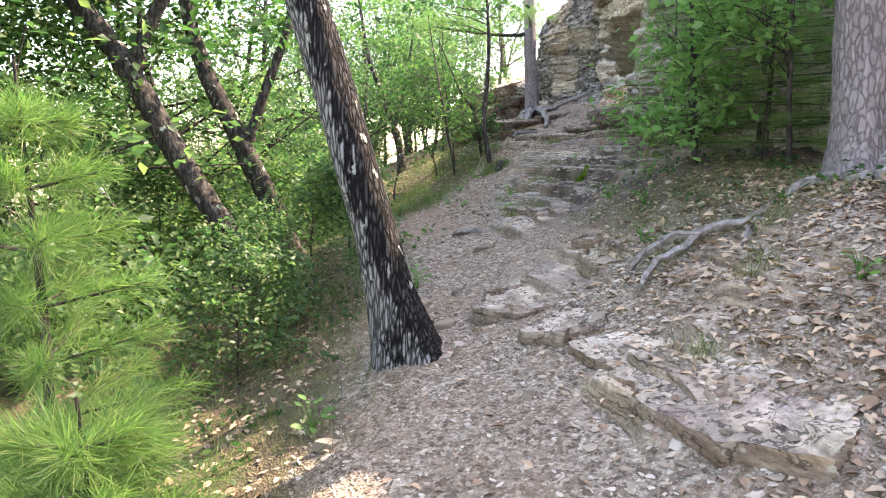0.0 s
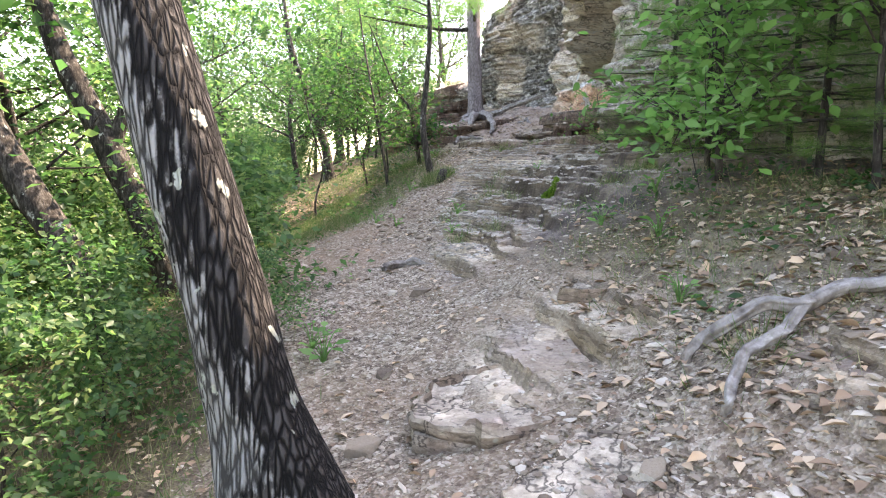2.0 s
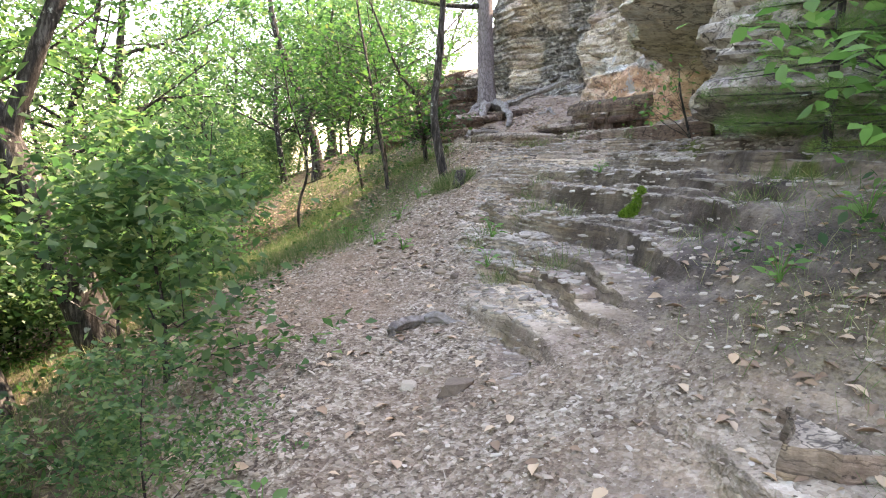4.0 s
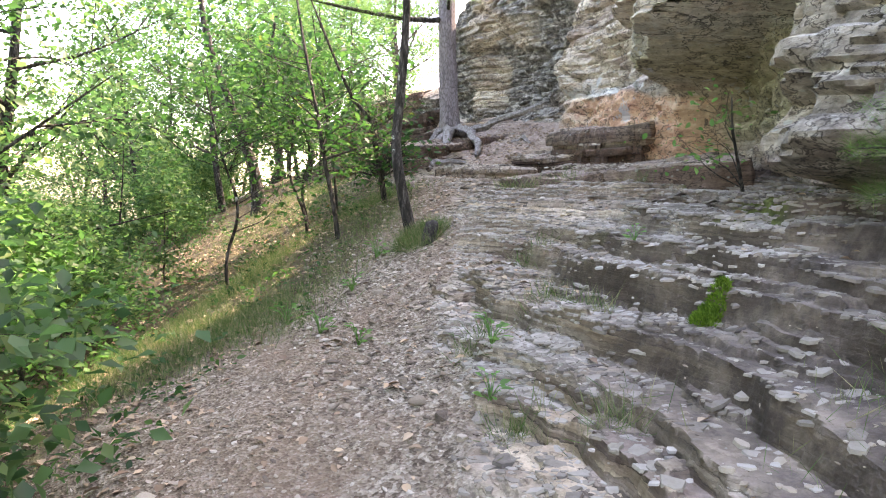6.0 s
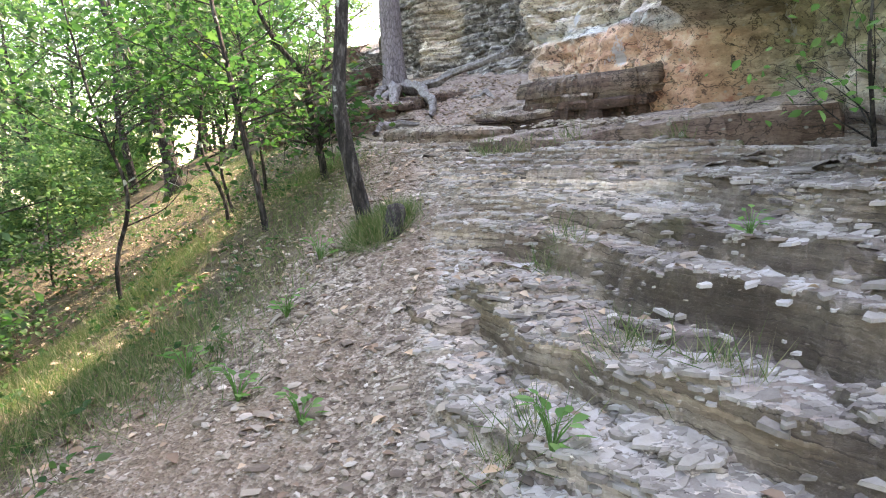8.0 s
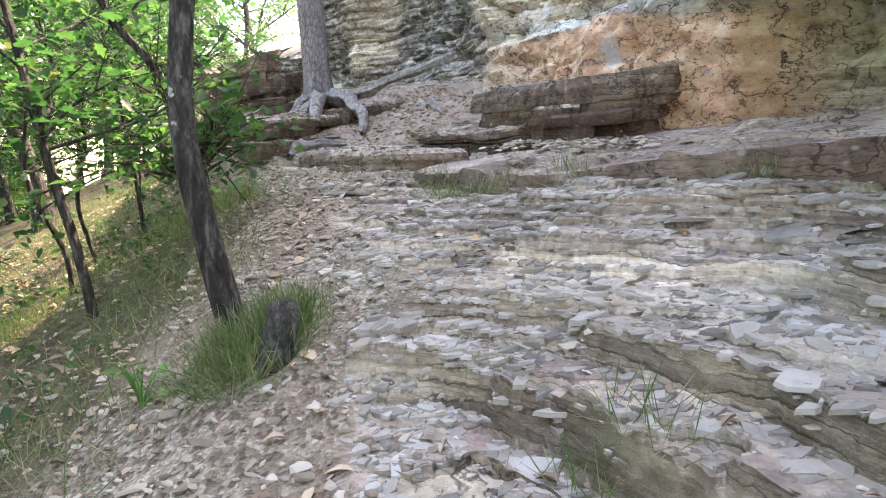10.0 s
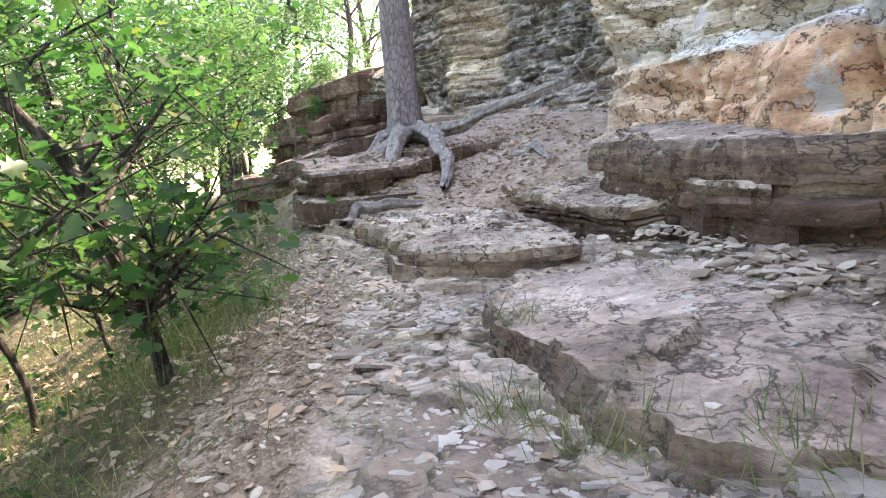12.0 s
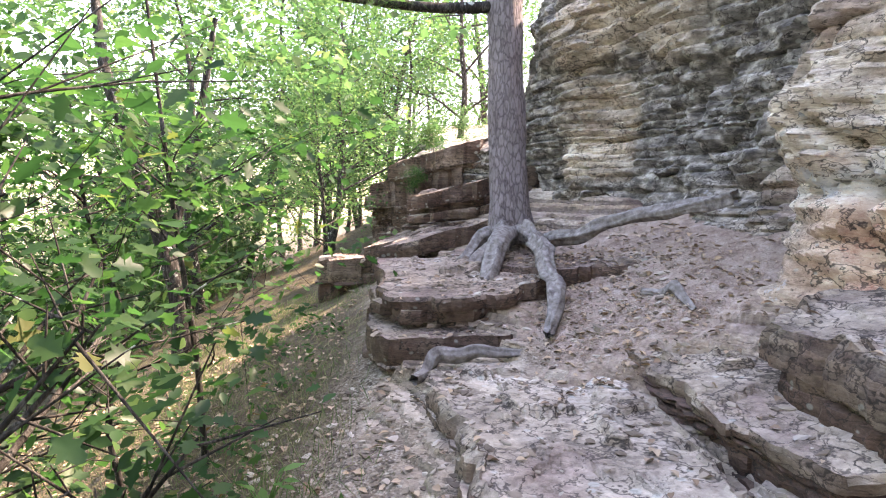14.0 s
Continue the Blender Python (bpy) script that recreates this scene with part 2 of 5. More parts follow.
def ground_material():
    m, nt, bsdf, node = material("trail_ground")
    rock, lam, fine = rock_colour(node)
    v = stretched(node, (1, 1, 1))
    cell = node("ShaderNodeTexVoronoi", {"Vector": v, "Scale": 62.0})
    cell2 = node("ShaderNodeTexVoronoi", {"Vector": v, "Scale": 27.0})
    chips = mix(node, 0.5, cell.outputs["Color"], cell2.outputs["Color"])
    grey = node("ShaderNodeRGBToBW", {"Color": chips}).outputs[0]
    gravel = ramp(node, grey, [(0.25, (0.08, 0.06, 0.045)), (0.45, (0.20, 0.16, 0.12)), (0.6, (0.29, 0.245, 0.19)), (0.8, (0.45, 0.395, 0.325))])
    big = noise_tex(node, v, 1.1, 6)
    gravel = mix(node, ramp(node, big, [(0.4, (0, 0, 0)), (0.65, (0.6, 0.6, 0.6))]), gravel, (0.22, 0.15, 0.10))
    soil = ramp(node, noise_tex(node, v, 9, 8, 0.75), [(0.3, (0.035, 0.026, 0.017)), (0.5, (0.11, 0.085, 0.055)), (0.62, (0.16, 0.14, 0.065)), (0.75, (0.27, 0.2, 0.13))])
    col = mix(node, attr(node, "slope"), gravel, soil)
    col = mix(node, attr(node, "rock"), col, rock)
    streak = noise_tex(node, stretched(node, (2.5, 2.5, 3)), 1.5, 8, 0.7)
    riser_brown = ramp(node, streak, [(0.35, (0.055, 0.042, 0.034)), (0.5, (0.15, 0.12, 0.09)), (0.66, (0.34, 0.285, 0.21))])
    col = mix(node, attr(node, "bed"), col, riser_brown)
    film = ramp(node, noise_tex(node, v, 3.2, 7, 0.7), [(0.36, (0.04, 0.033, 0.03)), (0.5, (0.10, 0.08, 0.07)), (0.62, (0.22, 0.18, 0.15))])
    col = mix(node, attr(node, "film"), col, film)
    loam = ramp(node, noise_tex(node, v, 7, 8, 0.75), [(0.34, (0.19, 0.125, 0.095)), (0.5, (0.38, 0.285, 0.225)), (0.66, (0.52, 0.425, 0.355))])
    col = mix(node, attr(node, "loam"), col, loam)
    moss = ramp(node, noise_tex(node, v, 22, 6), [(0.35, (0.04, 0.06, 0.012)), (0.65, (0.13, 0.17, 0.04))])
    col = mix(node, attr(node, "moss"), col, moss)
    nt.links.new(col, bsdf.inputs["Base Color"])
    bsdf.inputs["Roughness"].default_value = 0.92
    bsdf.inputs["Specular IOR Level"].default_value = 0.25
    h = mix(node, attr(node, "rock"), mix(node, 0.5, cell.outputs["Distance"], noise_tex(node, v, 40, 6)), mix(node, 0.3, lam, fine))
    bumped(node, bsdf, h, 1.0, 0.03, nt)
    return m


def bark_material(name, dark, mid, light, scale, lichen=0.0, plates=False):
    m, nt, bsdf, node = material(name)
    v = stretched(node, (scale, scale, scale * (0.36 if plates else 0.28)))
    warped = node("ShaderNodeVectorMath", {0: v, 1: node("ShaderNodeTexNoise", {"Vector": v, "Scale": 1.2}).outputs["Color"]}, operation="ADD").outputs[0]
    if plates:
        vor = node("ShaderNodeTexVoronoi", {"Vector": warped, "Scale": 1.0}, feature="DISTANCE_TO_EDGE").outputs["Distance"]
        crack = node("ShaderNodeMapRange", {"Value": vor, "From Max": 0.16}).outputs[0]
        tone = node("ShaderNodeRGBToBW", {"Color": node("ShaderNodeTexVoronoi", {"Vector": warped, "Scale": 1.0}).outputs["Color"]}).outputs[0]
        ridge = mix(node, 0.55, tone, crack)
    else:
        ridge = noise_tex(node, warped, 1.0, 7, 0.7)
    fine = noise_tex(node, stretched(node, (60, 60, 14)), 1.0, 5)
    f = mix(node, 0.5 if plates else 0.3, ridge, fine)
    lo, hi = (0.2, 0.8) if plates else (0.38, 0.62)
    col = ramp(node, f, [(lo, dark), ((lo + hi) / 2, mid), (hi, light)])
    if lichen:
        spots = noise_tex(node, stretched(node, (1, 1, 0.8)), 6.5, 5, 0.6)
        col = mix(node, ramp(node, spots, [(0.66 - 0.1 * lichen, (0, 0, 0)), (0.70 - 0.1 * lichen, (0.9, 0.9, 0.9))]), col, (0.42, 0.45, 0.38))
    nt.links.new(col, bsdf.inputs["Base Color"])
    bsdf.inputs["Roughness"].default_value = 0.9
    bsdf.inputs["Specular IOR Level"].default_value = 0.2
    bumped(node, bsdf, f, 1.0, 0.02, nt)
    return m


def oak_material():
    """Black furrowed bark with pale round patches; grey painted on its left side stands for sky light."""
    m, nt, bsdf, node = material("oak_bark")
    v = stretched(node, (40, 40, 5.5))
    warped = node("ShaderNodeVectorMath", {0: v, 1: node("ShaderNodeTexNoise", {"Vector": v, "Scale": 0.6, "Detail": 4.0}).outputs["Color"]}, operation="ADD").outputs[0]
    furrow = node("ShaderNodeTexVoronoi", {"Vector": warped, "Scale": 1.0}, feature="DISTANCE_TO_EDGE").outputs["Distance"]
    ridge = node("ShaderNodeMapRange", {"Value": furrow, "From Max": 0.3}).outputs[0]
    fine = noise_tex(node, stretched(node, (70, 70, 30)), 1.0, 6, 0.7)
    f = mix(node, 0.4, ridge, fine)
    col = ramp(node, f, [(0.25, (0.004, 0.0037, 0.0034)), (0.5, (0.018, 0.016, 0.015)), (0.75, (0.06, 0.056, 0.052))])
    # Bark that faces left is greyed, which puts the sky's light into the colour.
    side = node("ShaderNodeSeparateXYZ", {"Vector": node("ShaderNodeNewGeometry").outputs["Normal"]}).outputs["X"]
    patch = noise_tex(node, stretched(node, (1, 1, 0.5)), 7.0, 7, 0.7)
    lit_side = node("ShaderNodeMath", {0: side, 1: -0.34, 2: patch}, operation="MULTIPLY_ADD").outputs[0]
    lit_side = node("ShaderNodeMath", {0: f, 1: 0.12, 2: lit_side}, operation="MULTIPLY_ADD").outputs[0]
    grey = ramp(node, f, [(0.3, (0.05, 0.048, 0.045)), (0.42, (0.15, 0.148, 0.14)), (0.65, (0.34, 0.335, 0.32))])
    col = mix(node, ramp(node, lit_side, [(0.60, (0, 0, 0)), (0.69, (0.9, 0.9, 0.9))]), col, grey)
    spots = noise_tex(node, stretched(node, (1, 1, 0.8)), 8.0, 4, 0.55)
    col = mix(node, ramp(node, spots, [(0.64, (0, 0, 0)), (0.66, (0.9, 0.9, 0.9))]), col, (0.42, 0.45, 0.38))
    nt.links.new(col, bsdf.inputs["Base Color"])
    bsdf.inputs["Roughness"].default_value = 0.9
    bsdf.inputs["Specular IOR Level"].default_value = 0.2
    bumped(node, bsdf, f, 1.0, 0.03, nt)
    return m


def leaf_material(name, stops, glow=0.5):
    m, nt, bsdf, node = material(name)
    nt.nodes.remove(bsdf)
    rnd = node("ShaderNodeNewGeometry").outputs["Random Per Island"]
    col = ramp(node, rnd, stops)
    d = node("ShaderNodeBsdfDiffuse", {"Color": col, "Roughness": 0.6})
    t = node("ShaderNodeBsdfTranslucent", {"Color": mix(node, 1.0, col, (1.0, 1.3, 0.95), "MULTIPLY")})
    g = node("ShaderNodeBsdfGlossy", {"Color": (0.5, 0.5, 0.5, 1), "Roughness": 0.45})
    s1 = node("ShaderNodeMixShader", {0: glow, 1: d.outputs[0], 2: t.outputs[0]})
    s2 = node("ShaderNodeMixShader", {0: 0.03, 1: s1.outputs[0], 2: g.outputs[0]})
    nt.links.new(s2.outputs[0], nt.nodes["Material Output"].inputs[0])
    return m


def plain_material(name, stops, scale=12, rough=0.9, bump=0.4, island=False):
    m, nt, bsdf, node = material(name)
    n = noise_tex(node, stretched(node, (1, 1, 1)), scale, 6)
    if island:
        rnd = node("ShaderNodeNewGeometry").outputs["Random Per Island"]
        fac = node("ShaderNodeMath", {0: rnd, 1: 0.75, 2: 0.0}, operation="MULTIPLY_ADD").outputs[0]
        fac = node("ShaderNodeMath", {0: n, 1: 0.25, 2: fac}, operation="MULTIPLY_ADD").outputs[0]
    else:
        fac = n
    nt.links.new(ramp(node, fac, stops), bsdf.inputs["Base Color"])
    bsdf.inputs["Roughness"].default_value = rough
    bsdf.inputs["Specular IOR Level"].default_value = 0.25
    bumped(node, bsdf, n, bump, 0.01, nt)
    return m


GROUND = ground_material()
# weathered=True: steep sides carry painted shade as well as stain.
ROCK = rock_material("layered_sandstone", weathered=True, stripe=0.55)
CLIFF = rock_material("cliff_sandstone", True, stripe=0.4)
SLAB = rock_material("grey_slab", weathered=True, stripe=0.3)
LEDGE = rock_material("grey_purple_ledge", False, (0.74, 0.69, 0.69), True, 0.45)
SHALE = rock_material("purple_shale", False, (0.33, 0.255, 0.245), stripe=0.4)
PINE_BARK = bark_material("pine_bark", (0.06, 0.049, 0.046), (0.165, 0.14, 0.136), (0.29, 0.255, 0.248), 25, 0.0, True)
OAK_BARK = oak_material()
DARK_BARK = bark_material("dark_bark", (0.012, 0.010, 0.008), (0.035, 0.03, 0.025), (0.12, 0.11, 0.095), 22, 0.3)
ROOT_WOOD = plain_material("root_wood", [(0.3, (0.08, 0.068, 0.06)), (0.44, (0.16, 0.142, 0.125)), (0.58, (0.245, 0.225, 0.205)), (0.72, (0.37, 0.35, 0.325))], 17, 0.85, 0.8)
LEAF_FAR = leaf_material("forest_leaf", [(0.0, (0.032, 0.08, 0.03)), (0.4, (0.07, 0.145, 0.054)), (0.8, (0.12, 0.205, 0.08)), (1.0, (0.20, 0.25, 0.095))], 0.5)
LEAF_NEAR = leaf_material("sapling_leaf", [(0.0, (0.022, 0.066, 0.02)), (0.6, (0.042, 0.108, 0.033)), (0.988, (0.085, 0.155, 0.042)), (0.995, (0.26, 0.12, 0.04))], 0.5)
# Paler leaf colour that makes saplings in shade look sunlit; weeds share it.
LEAF_BRIGHT = leaf_material("bright_sunlit_leaf", [(0.0, (0.08, 0.19, 0.05)), (0.6, (0.13, 0.27, 0.08)), (1.0, (0.2, 0.33, 0.11))], 0.5)
NEEDLE = leaf_material("pine_needle", [(0.0, (0.06, 0.14, 0.04)), (0.7, (0.14, 0.25, 0.07)), (1.0, (0.26, 0.32, 0.11))], 0.5)
GRASS = leaf_material("grass_blade", [(0.0, (0.05, 0.10, 0.03)), (0.45, (0.10, 0.16, 0.05)), (0.7, (0.19, 0.20, 0.09)), (1.0, (0.36, 0.30, 0.19))], 0.35)
LITTER = plain_material("dead_leaf", [(0.0, (0.12, 0.075, 0.05)), (0.4, (0.30, 0.205, 0.135)), (0.7, (0.48, 0.37, 0.255)), (0.9, (0.44, 0.29, 0.17)), (1.0, (0.40, 0.10, 0.06))], 20, 0.8, 0.3, True)
STONE = plain_material("loose_stone", [(0.1, (0.09, 0.068, 0.052)), (0.35, (0.22, 0.175, 0.13)), (0.65, (0.34, 0.285, 0.22)), (0.93, (0.50, 0.45, 0.38))], 14, 0.9, 0.5, True)

# ---- the shape of the hillside ----
CENTRE_Y = (-6, 0, 4, 6.5, 8.5, 10.5, 12.5, 14.5, 15.8, 17, 19.5, 24, 34)
CENTRE_X = (0.0, 0.1, 0.2, 0.25, 0.3, 0.5, 1.1, 1.7, 1.86, 2.0, 2.1, 1.6, 1.0)
OFFSETS = (-9, -3.5, -2.2, -1.4, -0.6, 0, 0.7, 1.4, 2.2)
SECTIONS = (
    (-3.5, -1.3, -0.85, -0.5, -0.15, -0.1, 0.0, 0.25, 0.6),
    (-3.3, -1.2, -0.7, -0.35, -0.06, 0.0, 0.1, 0.4, 0.8),
    (-3.1, -1.1, -0.62, -0.3, 0.0, 0.12, 0.3, 0.68, 1.15),
    (-3.0, -1.0, -0.45, -0.1, 0.15, 0.25, 0.45, 0.85, 1.25),
    (-2.8, -0.8, -0.15, 0.2, 0.42, 0.45, 0.62, 1.0, 1.55),
    (-2.7, -0.5, 0.08, 0.3, 0.53, 0.64, 0.92, 1.28, 1.6),
    (-2.6, -0.4, 0.35, 0.58, 0.95, 1.3, 1.5, 1.63, 1.73),
    (-2.5, -0.25, 0.6, 1.12, 1.53, 1.65, 1.66, 1.76, 2.0),
    (-2.35, -0.05, 0.7, 1.2, 1.56, 1.66, 1.68, 1.8, 2.15),
    (-2.2, 0.2, 0.85, 1.25, 1.7, 1.88, 2.08, 2.4, 2.7),
    (-1.8, 0.7, 1.25, 1.6, 2.1, 2.35, 2.6, 2.8, 3.0),
    (-1.4, 0.9, 1.35, 1.6, 2.1, 2.6, 3.2, 3.4, 3.6),
    (-1.2, 1.0, 1.6, 2.0, 2.6, 3.2, 3.8, 4.0, 4.2),
)
LEVELS = np.cumsum(np.concatenate([[-4.0], np.random.default_rng(3).uniform(0.09, 0.22, 100)]))

FLAKES = np.cumsum(np.concatenate([[-4.0], np.random.default_rng(5).uniform(0.014, 0.055, 300)]))


def centre(y):
    return table(CENTRE_Y, CENTRE_X, y)


def base_height(x, y):
    """The smooth hillside: cross-sections blended along the trail."""
    x, y = np.broadcast_arrays(np.asarray(x, float), np.asarray(y, float))
    u = x - centre(y)
    yy = np.clip(y, CENTRE_Y[0], CENTRE_Y[-1])
    cols = [table(CENTRE_Y, [row[k] for row in SECTIONS], yy) for k in range(len(OFFSETS))]
    out = np.zeros(u.shape)
    for shift, w in ((-0.22, 0.25), (0, 0.5), (0.22, 0.25)):
        us = np.clip(u + shift, OFFSETS[0], OFFSETS[-1])
        z = cols[0] * 1.0
        for k in range(len(OFFSETS) - 1):
            t = np.clip((us - OFFSETS[k]) / (OFFSETS[k + 1] - OFFSETS[k]), 0, 1)
            z = z + (cols[k + 1] - cols[k]) * t
        out = out + w * z
    return out + np.minimum(u + 9, 0) * 0.28 + np.clip(u - 2.2, 0, 2) * 0.12


def trail_edge(y):
    """Offset from the trail's middle at which gravel gives way to soil on the downhill side."""
    return table((0, 5, 7, 8.5, 10.8, 12.2, 13, 16, 20), (-0.75, -0.75, -0.95, -1.6, -1.55, -0.65, -0.4, -0.6, -0.8), y)


def rock_mask(x, y):
    u = x - centre(y)
    e = 0.25 * fbm(x * 1.3, y * 1.3, 3.0, 3)
    m = smooth(7.0, 8.2, y + e) * smooth(0.25, 0.45, u + e)
    m = np.maximum(m, smooth(12.0, 12.6, y + e) * smooth(-0.25, 0.0, u + e - smooth(15, 14.0, y) * 0.35))
    m = np.maximum(m, smooth(15.5, 17, y + e) * smooth(-0.6, -0.4, u + e))
    m = m * (1 - 0.9 * smooth(16.4, 16.9, y + e) * smooth(18.9, 18.4, y + e) * smooth(0.35, 0.6, u + e))
    m = np.maximum(m, smooth(20, 22, y + e) * smooth(-1.0, -0.6, u + e))
    slabs = smooth(0.1, 0.3, fbm(x * 0.9, y * 0.9, 8.0, 2)) * smooth(2.4, 2.9, y) * smooth(0.2, 0.5, u) * smooth(2.2, 1.2, u) * smooth(7, 5.4, y)
    return np.maximum(m, slabs)


def terraced(z, sharp=0.8, lv=LEVELS):
    i = np.clip(np.searchsorted(lv, z) - 1, 0, len(lv) - 2)
    h = lv[i + 1] - lv[i]
    f = (z - lv[i]) / h
    return lv[i] + h * ((1 - sharp) * f + sharp * smooth(0.84, 1.0, f))


def ledge_field(x, y):
    return base_height(x, y) + 0.05 * fbm(x * 0.7, y * 0.7, 1.0, 3) + 0.10 * fbm(x * 0.8, y * 0.8, 2.0, 3) + 0.03 * fbm(x * 3.1, y * 3.1, 4.0, 4)


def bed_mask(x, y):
    """1 on the riser between two sandstone beds, which is coloured a darker streaked brown."""
    z = ledge_field(x, y)
    i = np.clip(np.searchsorted(LEVELS, z) - 1, 0, len(LEVELS) - 2)
    f = (z - LEVELS[i]) / (LEVELS[i + 1] - LEVELS[i])
    return smooth(0.84, 0.9, f) * smooth(1.0, 0.96, f)


def ground_height(x, y, detail=True):
    x, y = np.broadcast_arrays(np.asarray(x, float), np.asarray(y, float))
    z = base_height(x, y)
    r = rock_mask(x, y)
    rough = z + 0.05 * fbm(x * 0.7, y * 0.7, 1.0, 3)
    if detail:
        lf = ledge_field(x, y)
        t = lf + (terraced(lf, 0.86) - lf) * smooth(-0.65, -0.15, fbm(x * 0.8, y * 0.8, 71.0, 3)) * (1 - 0.55 * smooth(10.9, 12.0, y))
        t = terraced(t + 0.07 + 0.06 * fbm(x * 2.6 + 0.5 * y, y * 2.2, 6.0, 6), 0.93, FLAKES) + 0.012 * fbm(x * 9, y * 9, 6.0, 3)
        soil = rough + 0.03 * fbm(x * 3, y * 3, 7.0, 4) + 0.012 * np.abs(fbm(x * 14, y * 14, 8.0, 3))
        return soil + (t - soil) * r
    return rough


def ground_at(x, y):
    return float(ground_height(np.array([x]), np.array([y]))[0])


def axis(stops):
    """Coordinates with a cell size for each stretch."""
    out = []
    for (a, b, d) in stops:
        out.append(np.arange(a, b - 1e-6, d))
    return np.concatenate(out + [[stops[-1][1]]])


def build_ground():
    xs = axis([(-400, -60, 40), (-60, -14, 2.0), (-14, -3, 0.25), (-3, -0.8, 0.06), (-0.8, 4.4, 0.02), (4.4, 12, 0.8), (12, 60, 8), (60, 400, 60)])
    ys = axis([(-300, -40, 40), (-40, -6, 2.0), (-6, 1.4, 0.15), (1.4, 18.5, 0.022), (18.5, 26, 0.06), (26, 40, 0.3), (40, 90, 4), (90, 500, 50)])
    gx, gy = np.meshgrid(xs, ys, indexing="ij")
    gz = ground_height(gx, gy)
    r = rock_mask(gx, gy)
    u = gx - centre(gy)
    e = 0.3 * fbm(gx * 1.6, gy * 1.6, 5.0, 4)
    sl = smooth(0.05, -0.35, u + 0.8 * e - trail_edge(gy))
    sl = np.maximum(sl, smooth(1.3, 1.9, u + e) * smooth(7.8, 6.5, gy) * smooth(3.8, 5.0, gy))
    sl = np.maximum(sl, smooth(1.0, 1.3, u + e) * smooth(5.5, 6.3, gy) * smooth(8.3, 7.3, gy))
    moss = smooth(0.32, 0.5, fbm(gx * 2.0, gy * 2.0, 21.0, 4)) * smooth(1.2, 1.8, u) * smooth(7, 8, gy) * smooth(12.5, 11, gy)
    moss = np.maximum(moss, 0.95 * smooth(0.6, 0.3, np.hypot((gx - 2.5) / 0.4, (gy - 9.8) / 0.6) + 0.8 * e))
    me = mesh_from("ground", np.stack([gx, gy, gz], -1).reshape(-1, 3), grid_faces(len(xs), len(ys)), GROUND, sharp=38)
    paint(me, "rock", r)
    paint(me, "bed", bed_mask(gx, gy) * r * 0.5 * smooth(12.0, 10.9, gy) * smooth(-0.25, 0.25, fbm(gx * 1.3, gy * 1.3, 61.0, 4)))
    paint(me, "slope", sl)
    paint(me, "film", (0.7 + 0.22 * smooth(9.6, 8.8, gy)) * smooth(0.75, 1.3, u + e) * smooth(6.2, 7.2, gy + e) * smooth(10.6, 9.6, gy - 0.5 * u + e) * smooth(-0.7, -0.1, fbm(gx * 1.2, gy * 1.2, 81.0, 5)))
    paint(me, "loam", 0.8 * smooth(15.9, 16.7, gy + e) * smooth(19.2, 18.6, gy + e) * smooth(0.2, 0.5, u + e))
    paint(me, "moss", moss * 0.85)
    tagged(new("ground", me), "gravelly hillside trail with layered rock ledges and soil", "ground", kind="structure")


build_ground()

# ---- the cliff ----
CLIFF_LINE = ((4.6, -8), (4.4, -2), (4.4, 3), (4.1, 5.5), (3.6, 7.0), (2.95, 8.5), (2.5, 9.4), (2.75, 10.3), (3.35, 11.8), (3.75, 13.0), (3.95, 14.2),
              (4.0, 15.4), (3.85, 16.6), (3.8, 17.3), (3.55, 18.5), (3.1, 20.3), (2.8, 21.2), (2.7, 21.7), (2.1, 22.3), (1.6, 23.4), (1.3, 26), (1.1, 30), (1.0, 38), (0.0, 60))


